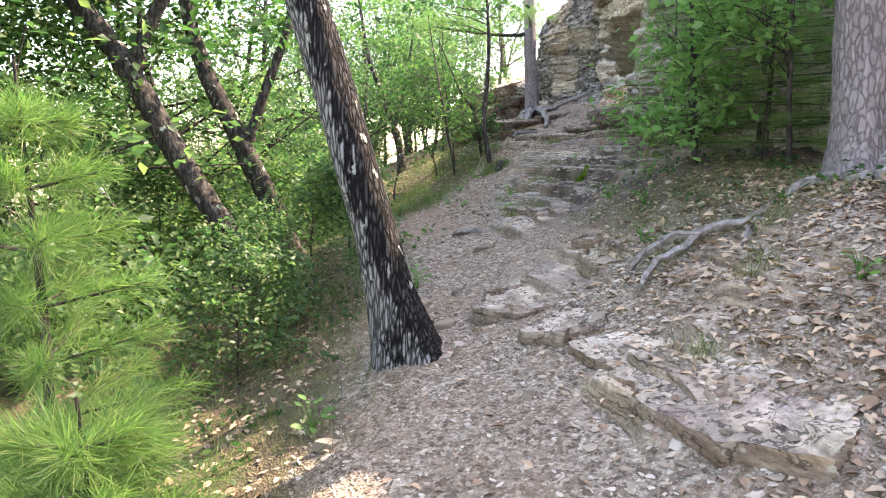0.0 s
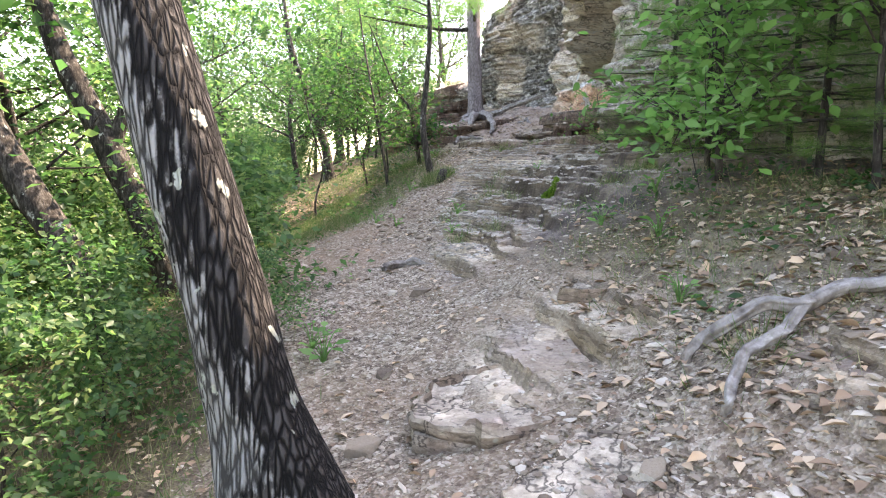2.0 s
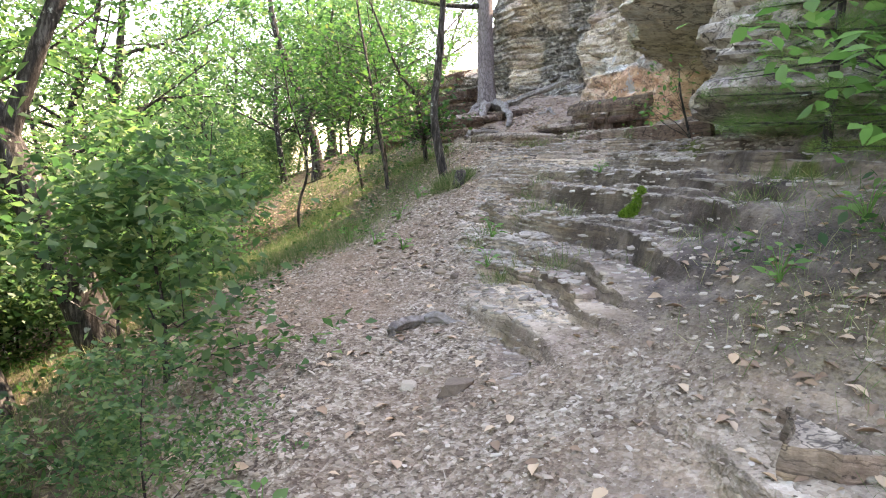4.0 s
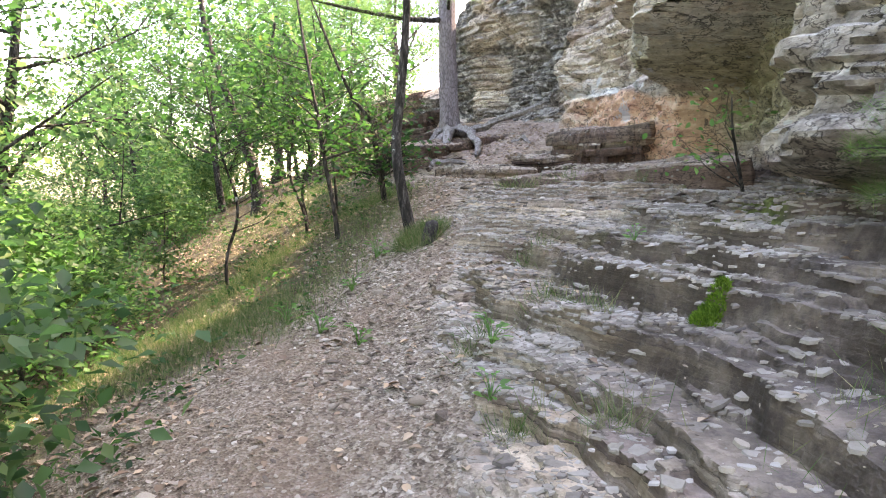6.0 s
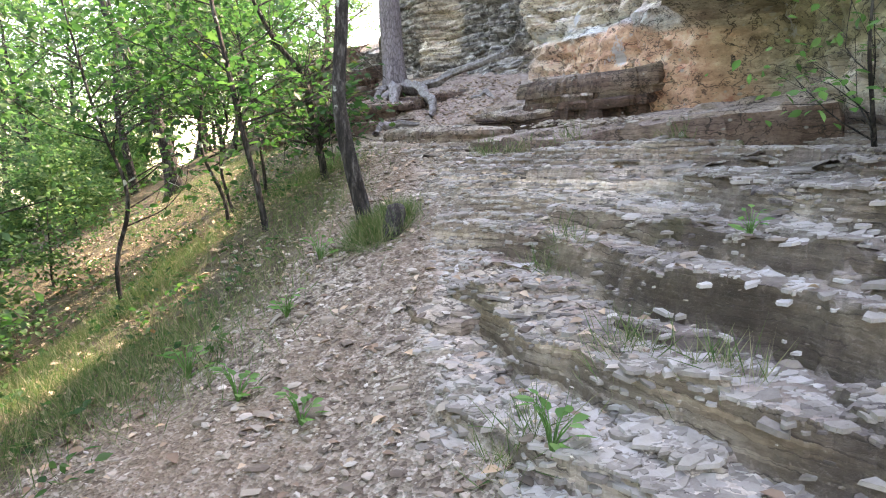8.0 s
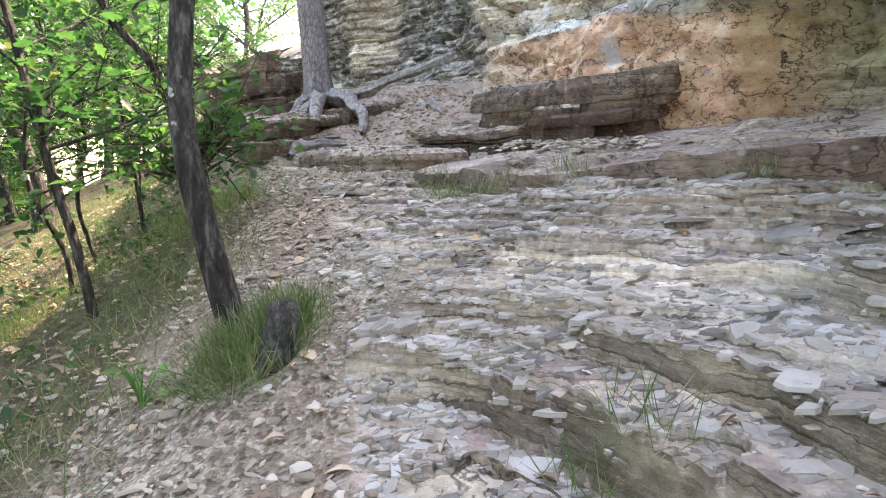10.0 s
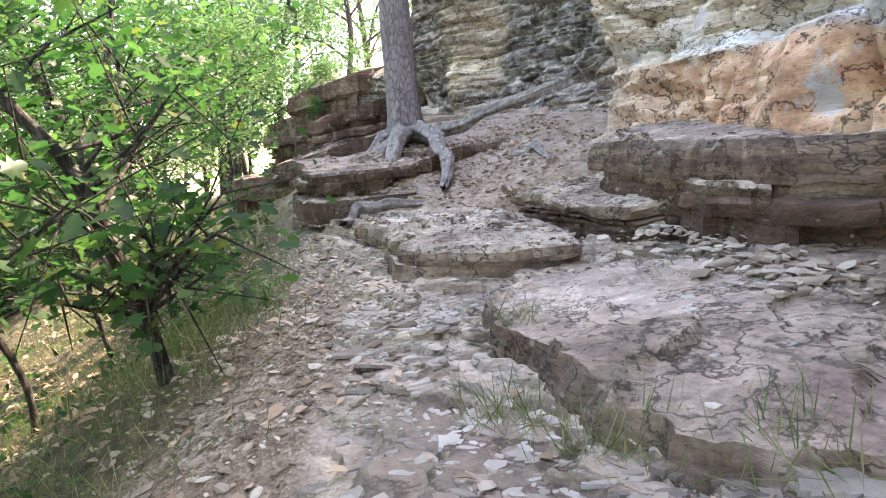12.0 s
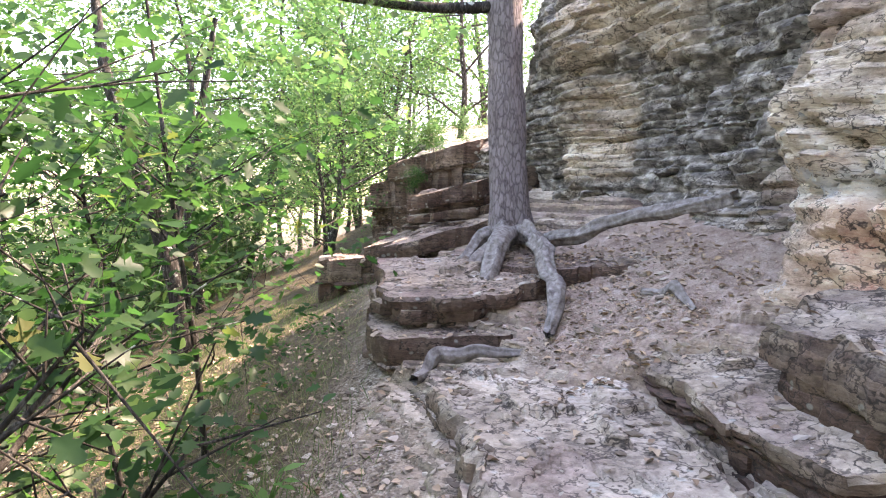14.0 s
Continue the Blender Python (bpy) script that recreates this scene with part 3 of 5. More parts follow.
def build_cliff():
    line = np.array(CLIFF_LINE, float)
    seg = np.concatenate([[0], np.cumsum(np.hypot(*np.diff(line, axis=0).T))])
    fine0, fine1 = np.interp(6.0, line[:, 1], seg), np.interp(24.0, line[:, 1], seg)
    ss = axis([(0, fine0, 0.12), (fine0, fine1, 0.035), (fine1, seg[-1] - 20, 0.1), (seg[-1] - 20, seg[-1], 0.8)])
    sm = [(np.interp(ss + d, seg, line[:, 0]), np.interp(ss + d, seg, line[:, 1])) for d in (-0.4, -0.2, 0, 0.2, 0.4)]
    px, py = sum(a for a, _ in sm) / 5, sum(b for _, b in sm) / 5
    tx, ty = np.gradient(px), np.gradient(py)
    ln = np.hypot(tx, ty)
    nx, ny = -ty / ln, tx / ln
    foot = base_height(px, py) - 0.5
    # Up to y 16 the rim is unseen; its height is set to shape the shade.
    top = np.interp(py, [-8, 4, 7, 10, 12, 14, 16, 18, 19, 21.2, 21.7, 23.5, 30, 38, 60], [5.8, 6.0, 6.0, 7.0, 8.0, 8.2, 6.6, 6.1, 5.8, 5.5, 3.7, 3.4, 4.2, 4.6, 5.0]) + 0.35 * fbm(ss * 0.6, ss * 0 + 3, 0, 3)
    nv = 190
    v = np.linspace(0, 1, nv)
    z = foot[:, None] + (top - foot)[:, None] * v[None, :]
    s2, y2 = np.broadcast_to(ss[:, None], z.shape), np.broadcast_to(py[:, None], z.shape)
    zz = z + 0.03 * (y2 - 13) * 0.3 + 0.10 * fbm(s2 * 0.5, z * 0.4, 3.0, 3) + 0.03 * fbm(s2 * 2.5, z * 1.0, 5.0, 2)
    lv = np.cumsum(np.concatenate([[-4.0], np.random.default_rng(11).uniform(0.03, 0.16, 170)]))
    i = np.clip(np.searchsorted(lv, zz) - 1, 0, len(lv) - 2)
    f = (zz - lv[i]) / (lv[i + 1] - lv[i])
    run = 0.6 + 1.4 * (lattice(i, i * 0 + 3, i * 0) + 1)
    along = s2 * run + 7 * lattice(i, i * 0, i * 0 + 5) + 0.25 * vnoise(s2 * 3, z * 6, 2.0)
    cell = np.floor(along).astype(np.int64)
    g = along - cell
    blocky = lattice(i, cell, i * 0 + 1)
    joint = np.maximum(smooth(0.06, 0.0, g), smooth(0.94, 1.0, g))
    layer = blocky * 0.048 - 0.04 * joint + vnoise(s2 * 0.8, i * 5.1, 2.5) * 0.035 + vnoise(s2 * 4.6, i * 3.77, 6.5) * 0.03
    d = layer - 0.03 * (smooth(0.25, 0.0, f) + smooth(0.85, 1.0, f))
    d = d + 0.22 * fbm(s2 * 0.45, z * 0.6, 11.0, 3) + 0.14 * fbm(s2 * 1.6, z * 1.9, 13.0, 5) - 0.16 * smooth(0.10, 0.0, np.abs(fbm(s2 * 0.9, z * 0.5, 19.0, 3))) + 0.035 * fbm(s2 * 7, z * 16, 15.0, 4)
    d = d - 0.07 * (z - 2.0)
    # recess under the overhang beside the pillar
    over = 2.76 + 0.2 * (13 - y2) + 0.08 * fbm(s2 * 1.5, z * 0, 1.0, 2)
    d = d - 0.6 * smooth(9.6, 10.4, y2) * smooth(13.25, 12.95, y2) * smooth(over + 0.05, over - 0.02, z)
    beak = y2 + 0.12 * fbm(s2 * 0.6, z * 5.0, 8.0, 2) - 0.22 * (z - over)
    d = d + 0.5 * smooth(9.6, 10.6, y2) * smooth(13.5, 12.7, beak) * smooth(over - 0.02, over + 0.05, z) * smooth(over + 1.6, over + 0.35, z)
    d = d + 0.22 * smooth(10.0, 10.8, y2) * smooth(12.9, 12.4, beak) * smooth(over + 0.42, over + 0.48, z) * smooth(over + 1.0, over + 0.8, z)
    # undercut foot of the pillar, nose of rock above the long root
    d = d + 0.22 * smooth(8.4, 9.0, y2) * smooth(10.5, 10.0, y2) * smooth(1.74, 1.8, z) * smooth(2.2, 1.98, z + 0.06 * fbm(s2 * 3, z * 0, 6.0, 3))
    d = d - 0.5 * smooth(7.4, 8.6, y2) * smooth(11.0, 10.4, y2) * smooth(1.95, 1.72, z + 0.1 * fbm(s2 * 2, z * 0, 4.0, 2))
    d = d + 0.30 * np.exp(-((y2 - 16.55) / 0.35) ** 2) * smooth(2.9, 3.3, z) * smooth(4.6, 3.5, z)
    d = d + 0.16 * smooth(13.2, 14.0, y2) * smooth(17.1, 16.5, y2) * smooth(3.02, 2.92, z)
    flat = smooth(12.9, 13.3, y2) * smooth(16.9, 16.4, y2) * smooth(3.05, 2.9, z)
    flat = np.maximum(flat, 0.4 * smooth(9.9, 10.5, y2) * smooth(13.2, 12.8, y2) * smooth(2.75, 2.6, z))
    d = d - 0.65 * flat * (layer - 0.045 * (smooth(0.25, 0.0, f) + smooth(0.85, 1.0, f)))
    d = d - 0.35 * smooth(16.7, 17.4, y2) * smooth(20.5, 19.5, y2) * smooth(5.0, 4.2, z) * smooth(2.2, 3.0, z)
    # dark hollow at the back of the leafy corner
    d = d - 0.5 * smooth(5.2, 6.0, y2) * smooth(7.9, 7.2, y2) * smooth(4.6, 4.2, z) * smooth(2.0, 2.6, z)
    verts = np.stack([px[:, None] + nx[:, None] * d, py[:, None] + ny[:, None] * d, z], -1)
    back = np.stack([px[:, None] + 0 * z[:, :1] + 9, py[:, None] + 0 * z[:, :1], (top + 0.8)[:, None]], -1)
    rim = np.stack([px[:, None] + 0.7, py[:, None] + 0 * z[:, :1], (top + 0.25 + 0.2 * fbm(ss * 1.1, ss * 0, 2.0, 3))[:, None]], -1)
    verts = np.concatenate([verts, rim, back], 1)
    me = mesh_from("cliff", verts.reshape(-1, 3), grid_faces(len(ss), nv + 2)[:, ::-1], CLIFF, sharp=40)
    pad = lambda a: np.concatenate([a, a[:, -1:] * 0, a[:, -1:] * 0], 1)
    n1 = 0.12 * fbm(s2 * 1.2, z * 2.0, 31.0, 4)
    zr = z + n1
    band = 2.62 + 0.33 * smooth(13.0, 14.8, y2)
    red = smooth(12.95, 13.15, y2 + 0.5 * n1) * smooth(17.0, 15.6, y2 + n1) * smooth(band + 0.03, band - 0.03, zr)
    pale = smooth(13.2, 13.8, y2) * smooth(17.0, 16.3, y2) * smooth(band + 0.01, band + 0.05, zr) * smooth(band + 0.2, band + 0.13, zr) * 0.8
    pale = np.maximum(pale, smooth(9.8, 10.6, y2) * smooth(13.4, 12.8, y2) * smooth(2.7, 2.8, zr) * smooth(3.3, 3.1, zr) * 0.6)
    algae = smooth(9.4, 10.2, y2) * smooth(13.4, 12.7, y2) * smooth(3.2, 2.9, zr) * smooth(2.1, 2.35, zr) * 0.85
    dark = smooth(16.9, 17.5, y2 + 2 * n1) * smooth(-0.1, 0.25, fbm(s2 * 0.8, z * 1.1, 41.0, 4) + 0.45)
    dark = np.maximum(dark, smooth(9.9, 9.4, y2) * (0.35 + 0.35 * smooth(7.6, 8.4, y2)))
    for name, a in (("red", red), ("pale", pale), ("algae", algae), ("dark", dark)):
        paint(me, name, pad(a))
    tagged(new("cliff", me), "tall layered sandstone cliff beside the trail", "cliff", kind="structure")


build_cliff()


# ---- tubes, trunks and roots ----
def tube(points, radii, sides=12, step=0.06, bump=0.0, seed=0.0, flare=None):
    """A bent, tapering limb as verts and quads, through a few points."""
    p, r = np.array(points, float), np.array(radii, float)
    seg = np.concatenate([[0], np.cumsum(np.linalg.norm(np.diff(p, axis=0), axis=1))])
    n = max(3, int(seg[-1] / step))
    s = np.linspace(0, seg[-1], n)
    w = seg[-1] / len(p) * 0.35
    q = np.stack([sum(np.interp(np.clip(s + o * w * np.minimum(1, np.minimum(s, seg[-1] - s) / w), 0, seg[-1]), seg, p[:, k]) for o in (-1, -0.5, 0, 0.5, 1)) / 5 for k in range(3)], -1)
    rr = np.interp(s, seg, r)
    tan = np.gradient(q, axis=0)
    tan /= np.linalg.norm(tan, axis=1)[:, None]
    ref = np.where(np.abs(tan[:, 2:3]) > 0.8, np.array([[1.0, 0, 0]]), np.array([[0, 0, 1.0]]))
    ref = np.broadcast_to(ref[len(ref) // 2], tan.shape)
    a = np.cross(tan, ref)
    a /= np.linalg.norm(a, axis=1)[:, None]
    b = np.cross(tan, a)
    th = np.linspace(0, 2 * math.pi, sides, endpoint=False)
    ct, st = np.cos(th)[None, :], np.sin(th)[None, :]
    rad = rr[:, None] * (1 + bump * fbm(ct * 1.5 + seed, st * 1.5 + seed, s[:, None] * 2.2, 3))
    if flare is not None:
        rad = rad + flare(s[:, None], th[None, :])
    v = q[:, None, :] + rad[..., None] * (ct[..., None] * a[:, None, :] + st[..., None] * b[:, None, :])
    i = np.arange(n * sides).reshape(n, sides)
    j = np.roll(i, -1, axis=1)
    faces = np.stack([i[:-1], j[:-1], j[1:], i[1:]], -1).reshape(-1, 4)
    verts = np.concatenate([v.reshape(-1, 3), q[:1], q[-1:]])
    c0, c1 = n * sides, n * sides + 1
    caps = [np.stack([np.full(sides, c0), j[0], i[0], i[0]], -1), np.stack([np.full(sides, c1), i[-1], j[-1], j[-1]], -1)]
    return verts, faces, caps


def limbs_mesh(name, limbs, mat):
    """One mesh of several tubes; each limb is a dict for tube()."""
    vs, fs, off = [], [], 0
    for kw in limbs:
        v, f, caps = tube(**kw)
        vs.append(v)
        fs.append(f + off)
        off += len(v)
    return mesh_from(name, np.concatenate(vs), np.concatenate(fs), mat)


# ---- leaves ----
OVAL = np.array([(0, 0, 0), (0.22, 0.25, 0.05), (0.26, 0.55, 0.05), (0.0, 1.0, -0.06), (-0.26, 0.55, 0.05), (-0.22, 0.25, 0.05), (0, 0.5, -0.01)])
OVAL_F = np.array([(0, 1, 6, 6), (1, 2, 6, 6), (2, 3, 6, 6), (3, 4, 6, 6), (4, 5, 6, 6), (5, 0, 6, 6)])[:, :3]
BLADE = np.array([(0, 0, 0), (0.3, 0.45, 0.06), (0, 1.0, -0.1), (-0.3, 0.45, 0.06)])
BLADE_F = np.array([(0, 1, 2), (0, 2, 3)])
LOBED = np.array([(0, 0, 0), (0.12, 0.18, 0.02), (0.34, 0.30, 0.06), (0.2, 0.42, 0.02), (0.42, 0.62, 0.05), (0.18, 0.66, 0.0), (0.16, 0.9, -0.03), (0, 1.0, -0.06),
                  (-0.16, 0.9, -0.03), (-0.18, 0.66, 0.0), (-0.42, 0.62, 0.05), (-0.2, 0.42, 0.02), (-0.34, 0.30, 0.06), (-0.12, 0.18, 0.02), (0, 0.55, -0.03)])
LOBED_F = np.array([(i, (i + 1) % 14, 14) for i in range(14)])


def frames_of(direction, up):
    y = direction / np.linalg.norm(direction, axis=1)[:, None]
    x = np.cross(y, up)
    x /= np.maximum(np.linalg.norm(x, axis=1)[:, None], 1e-6)
    z = np.cross(x, y)
    return np.stack([x, y, z], -1)


def leaves_mesh(name, at, direction, up, size, mat, shape=BLADE, faces=BLADE_F, width=1.0):
    rot = frames_of(direction, up)
    local = shape * np.array([width, 1, 1 if width > 0.5 else width])
    v = np.einsum("nij,kj->nki", rot, local) * np.asarray(size)[:, None, None] + at[:, None, :]
    f = faces[None] + (np.arange(len(at)) * len(shape))[:, None, None]
    me = mesh_from(name, v.reshape(-1, 3), f.reshape(-1, faces.shape[1]), mat)
    return me


def leaf_cloud(r, tips, per, spread, size, flat=0.55):
    """Places, directions and ups of leaves round the tips of twigs."""
    n = len(tips) * per
    at = np.repeat(tips, per, 0) + r.normal(0, 1, (n, 3)) * np.array([spread, spread, spread * flat])
    out = r.normal(0, 1, (n, 3)) * np.array([1, 1, 0.35]) + np.array([0, 0, -0.25])
    up = r.normal(0, 0.45, (n, 3)) + np.array([0, 0, 1.0])
    return at, out, up, size * r.uniform(0.65, 1.25, n)


def grow(r, height, r0, lean=(0, 0), first=0.35, branches=14, reach=0.45, twigs=4, bend=0.12):
    """Limbs of a broadleaf tree and the tips of its twigs."""
    k = 7
    hs = np.linspace(0, 1, k)
    wob = np.cumsum(r.normal(0, bend * height / k, (k, 2)), 0) * (hs > 0)[:, None]
    pts = np.stack([lean[0] * hs + wob[:, 0], lean[1] * hs + wob[:, 1], hs * height], -1)
    rad = r0 * (1 - 0.85 * hs)
    limbs = [dict(points=pts, radii=rad, sides=10, step=max(0.12, height / 60), bump=0.18, seed=r.uniform(0, 9),
                  flare=lambda s, th: 0.5 * r0 * np.exp(-s / (1.6 * r0)) * (1 + 0.4 * np.cos(3 * th)))]
    tips = []
    for b in range(branches):
        t = first + (1 - first) * (b + r.uniform(0, 1)) / branches
        base = np.array([np.interp(t, hs, pts[:, c]) for c in range(3)])
        ang = b * 2.4 + r.uniform(-0.5, 0.5)
        length = height * reach * (1.15 - 0.75 * t) * r.uniform(0.7, 1.25)
        dirn = np.array([math.cos(ang), math.sin(ang), r.uniform(0.15, 0.7)])
        mid = base + dirn * length * 0.5 + r.normal(0, 0.06 * length, 3)
        end = mid + dirn * length * 0.5 + r.normal(0, 0.1 * length, 3)
        br = np.interp(t, hs, rad) * 0.5
        limbs.append(dict(points=[base, mid, end], radii=[br, br * 0.6, br * 0.15], sides=6, step=max(0.12, length / 9), bump=0.1, seed=b))
        tips.append(end)
        for w in range(twigs):
            q = base + (mid - base) * 1.0 if w % 2 else mid + (end - mid) * r.uniform(0, 0.8)
            te = q + (dirn * 0.4 + r.normal(0, 0.55, 3)) * length * r.uniform(0.25, 0.5)
            limbs.append(dict(points=[q, (q + te) / 2 + r.normal(0, 0.03, 3), te], radii=[br * 0.35, br * 0.22, br * 0.06], sides=5, step=max(0.15, length / 6)))
            tips += [te, (q + te) / 2]
    return limbs, np.array(tips)


def broadleaf(name, seed, at, label, category, height, r0, lean, per, spread, size, bark, leaf, group="", shape=BLADE, faces=BLADE_F, turn=0.0, **kw):
    r = np.random.default_rng(seed)
    limbs, tips = grow(r, height, r0, lean, **kw)
    root = thing(name, at, label, category, group, turn)
    part("trunk", limbs_mesh("trunk", limbs, bark), root)
    c = leaf_cloud(r, tips, per, spread, size)
    part("crown", leaves_mesh("crown", *c, leaf, shape, faces), root)
    return root


# the woods on the downhill side
FOREST = [broadleaf("forest_tree", 100 + k, (-8 - 3 * k, 6 + 5 * k, ground_at(-8 - 3 * k, 6 + 5 * k) - 0.1), "leafy green broadleaf tree on the downhill slope", "tree",
                    (9.5, 11, 8.5, 12)[k], (0.13, 0.17, 0.11, 0.19)[k], (-1.2, 0.4), 30, 0.42, 0.17, DARK_BARK, LEAF_FAR, "woods below the trail", first=0.2, branches=17, reach=0.36, twigs=5)
          for k in range(4)]
r = np.random.default_rng(21)
placed = []
for k in range(400):
    x, y = r.uniform(-24, -4.6), r.uniform(-4, 44)
    if x > -4.2 - 0.02 * y or (y < 12 and x > -6.5) or any(math.hypot(x - a, y - b) < 3.4 for a, b in placed):
        continue
    placed.append((x, y))
    if len(placed) > 36:
        break
for k, (x, y) in enumerate(placed):
    copy_thing(FOREST[k % 4], pose(x, y, ground_at(x, y) - 0.15, 0, 0, r.uniform(0, 360)) @ Matrix.Scale(r.uniform(0.58, 0.88), 4))
for k in range(16):
    x, y = r.uniform(-14, 1.5), r.uniform(40, 60)
    copy_thing(FOREST[k % 4], pose(x, y, ground_at(x, y) - 0.15, 0, 0, r.uniform(0, 360)) @ Matrix.Scale(r.uniform(0.7, 1.0), 4))

for k, (x, y, sc) in enumerate(((-2.6, 25.5, 0.6), (-0.7, 29, 0.7), (0.2, 34, 0.7), (-3.4, 31, 0.9), (-4.6, 17.5, 0.8), (-5.2, 13.2, 0.9), (-0.4, 26, 0.42), (0.6, 30.5, 0.6), (-1.6, 34, 0.75), (1.4, 39, 0.7), (-2.2, 38, 0.8), (0.0, 23.8, 0.33), (-7.2, 6.5, 0.95), (-8.5, 9.5, 1.0), (-6.4, 4.2, 0.8), (-9.5, 6.0, 1.05), (2.1, 27.5, 0.5), (2.7, 32, 0.62), (3.6, 38, 0.75), (-7.6, 12.5, 0.95), (-6.6, 8.2, 0.85))):
    copy_thing(FOREST[(k + 1) % 4], pose(x, y, ground_at(x, y) - 0.15, 0, 0, 77 * k) @ Matrix.Scale(sc, 4))

# shrubs under the trees
SHRUB = [broadleaf("shrub", 200 + k, (-3.2 - k, 6 + 4 * k, ground_at(-3.2 - k, 6 + 4 * k) - 0.05), "dense green understory shrub on the slope", "shrub", (1.7, 2.3, 2.8)[k], 0.025, (-0.1, 0), 26, 0.2, 0.11,
                   DARK_BARK, LEAF_FAR, "understory shrubs", first=0.08, branches=12, reach=0.5, twigs=4) for k in range(3)]
broadleaf("shrub", 210, (-2.75, 13.1, ground_at(-2.75, 13.1) - 0.05), "bright yellow-green sunlit shrub at the foot of the bank", "shrub", 1.9, 0.025, (-0.1, 0), 30, 0.18, 0.1,
          DARK_BARK, LEAF_BRIGHT, "understory shrubs", first=0.2, branches=12, reach=0.42, twigs=4)
for k in range(120):
    x, y = r.uniform(-8.5, -1.9), r.uniform(0.5, 32)
    if x > -2.2 - 0.03 * y:
        x -= 1.2
    if y < 9.5:
        x -= 3.2
    elif y < 22 and x > -4:
        x -= 1.6
    copy_thing(SHRUB[k % 3], pose(x, y, ground_at(x, y) - 0.05, 0, 0, r.uniform(0, 360)) @ Matrix.Scale(r.uniform(0.4, 0.95), 4))

for k, (x, y, sc) in enumerate(((-1.15, 8.35, 0.75), (-1.6, 6.3, 0.5), (-1.9, 9.7, 0.6), (-3.0, 12.2, 0.6), (-1.7, 5.4, 0.5), (-0.75, 6.7, 0.28), (-1.9, 7.4, 0.4), (-2.4, 17.5, 0.7), (-2.9, 14.5, 0.7), (-3.1, 15.9, 0.8))):
    copy_thing(SHRUB[k % 3], pose(x, y, ground_at(x, y) - 0.05, 0, 0, 100 * k) @ Matrix.Scale(sc, 4))


# the leaning trunks that stand out from the woods
def leaning_tree(name, label, points, radii, bark, seed, crown=None, extra=(), sides=20, flare=0.35, leaf=None):
    leaf = leaf or LEAF_FAR
    p = np.array(points, float)
    base = p[0].copy()
    r0 = radii[0]
    root = thing(name, base, label, "tree")
    limbs = [dict(points=p - base, radii=radii, sides=sides, step=0.05, bump=0.16, seed=seed,
                  flare=lambda s, th: flare * r0 * np.exp(-s / (1.3 * r0)) * (1 + 0.7 * np.cos(3 * th + seed) + 0.4 * np.cos(5 * th)))]
    part("trunk", limbs_mesh("trunk", limbs, bark), root)
    for pts, rad in extra:
        part("limb", limbs_mesh("limb", [dict(points=np.array(pts, float) - base, radii=rad, sides=10, step=0.08, bump=0.15, seed=seed + 2)], bark), root)
    if crown:
        rr = np.random.default_rng(int(seed * 10))
        centre_c, rad_c, tips_n, per, size = crown
        tips = np.array(centre_c) - base + rr.normal(0, 0.5, (tips_n, 3)) * np.array(rad_c)
        part("crown", leaves_mesh("crown", *leaf_cloud(rr, tips, per, 0.3, size), leaf), root)
    return root


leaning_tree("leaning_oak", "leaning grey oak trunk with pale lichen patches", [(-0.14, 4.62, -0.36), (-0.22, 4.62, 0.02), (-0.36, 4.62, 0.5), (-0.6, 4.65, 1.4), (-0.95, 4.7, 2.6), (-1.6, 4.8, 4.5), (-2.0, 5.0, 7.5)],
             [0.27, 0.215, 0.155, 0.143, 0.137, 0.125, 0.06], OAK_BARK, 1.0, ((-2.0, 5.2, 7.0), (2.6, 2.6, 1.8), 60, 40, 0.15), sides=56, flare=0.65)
leaning_tree("leaning_dark_tree", "dark mossy tree leaning out over the slope", [(-2.45, 9.2, -0.95), (-2.75, 9.2, 0.1), (-3.5, 9.3, 1.2), (-4.3, 9.4, 2.7), (-5.3, 9.6, 3.9), (-6.5, 10, 6.0)],
             [0.2, 0.17, 0.16, 0.15, 0.12, 0.05], DARK_BARK, 2.0, ((-5.3, 9.6, 4.5), (3.2, 2.6, 2.6), 120, 42, 0.14), leaf=LEAF_NEAR,
             extra=[([(-4.2, 9.4, 2.5), (-3.9, 9.5, 3.4), (-3.2, 9.6, 4.2), (-3.0, 9.7, 6)], [0.11, 0.09, 0.07, 0.03])])
leaning_tree("leaning_forked_tree", "pale barked tree with a broken base leaning downhill", [(-2.1, 10.4, -0.75), (-2.6, 10.4, 0.6), (-3.1, 10.4, 1.7), (-3.7, 10.5, 2.9), (-4.2, 10.7, 5.5)],
             [0.21, 0.17, 0.15, 0.12, 0.05], DARK_BARK, 3.0, ((-3.9, 10.9, 5.0), (3, 2.4, 2.4), 110, 42, 0.14), leaf=LEAF_NEAR,
             extra=[([(-3.0, 10.4, 1.5), (-2.7, 10.5, 2.4), (-2.3, 10.6, 3.4), (-2.2, 10.8, 5)], [0.09, 0.07, 0.06, 0.02])])
leaning_tree("far_forked_tree", "slender forked tree beyond the bend of the trail", [(-1.25, 21, ground_at(-1.25, 21) - 0.1), (-1.3, 21, 1.6), (-1.6, 21, 2.6), (-2.3, 21.2, 4.4), (-2.6, 21.4, 6.5)],
             [0.16, 0.12, 0.1, 0.07, 0.03], DARK_BARK, 4.0, ((-2.0, 21, 5.0), (3.4, 3.4, 2.2), 90, 40, 0.15),
             extra=[([(-1.5, 21, 2.2), (-1.2, 21.1, 3.2), (-0.9, 21.1, 5)], [0.08, 0.06, 0.03])])


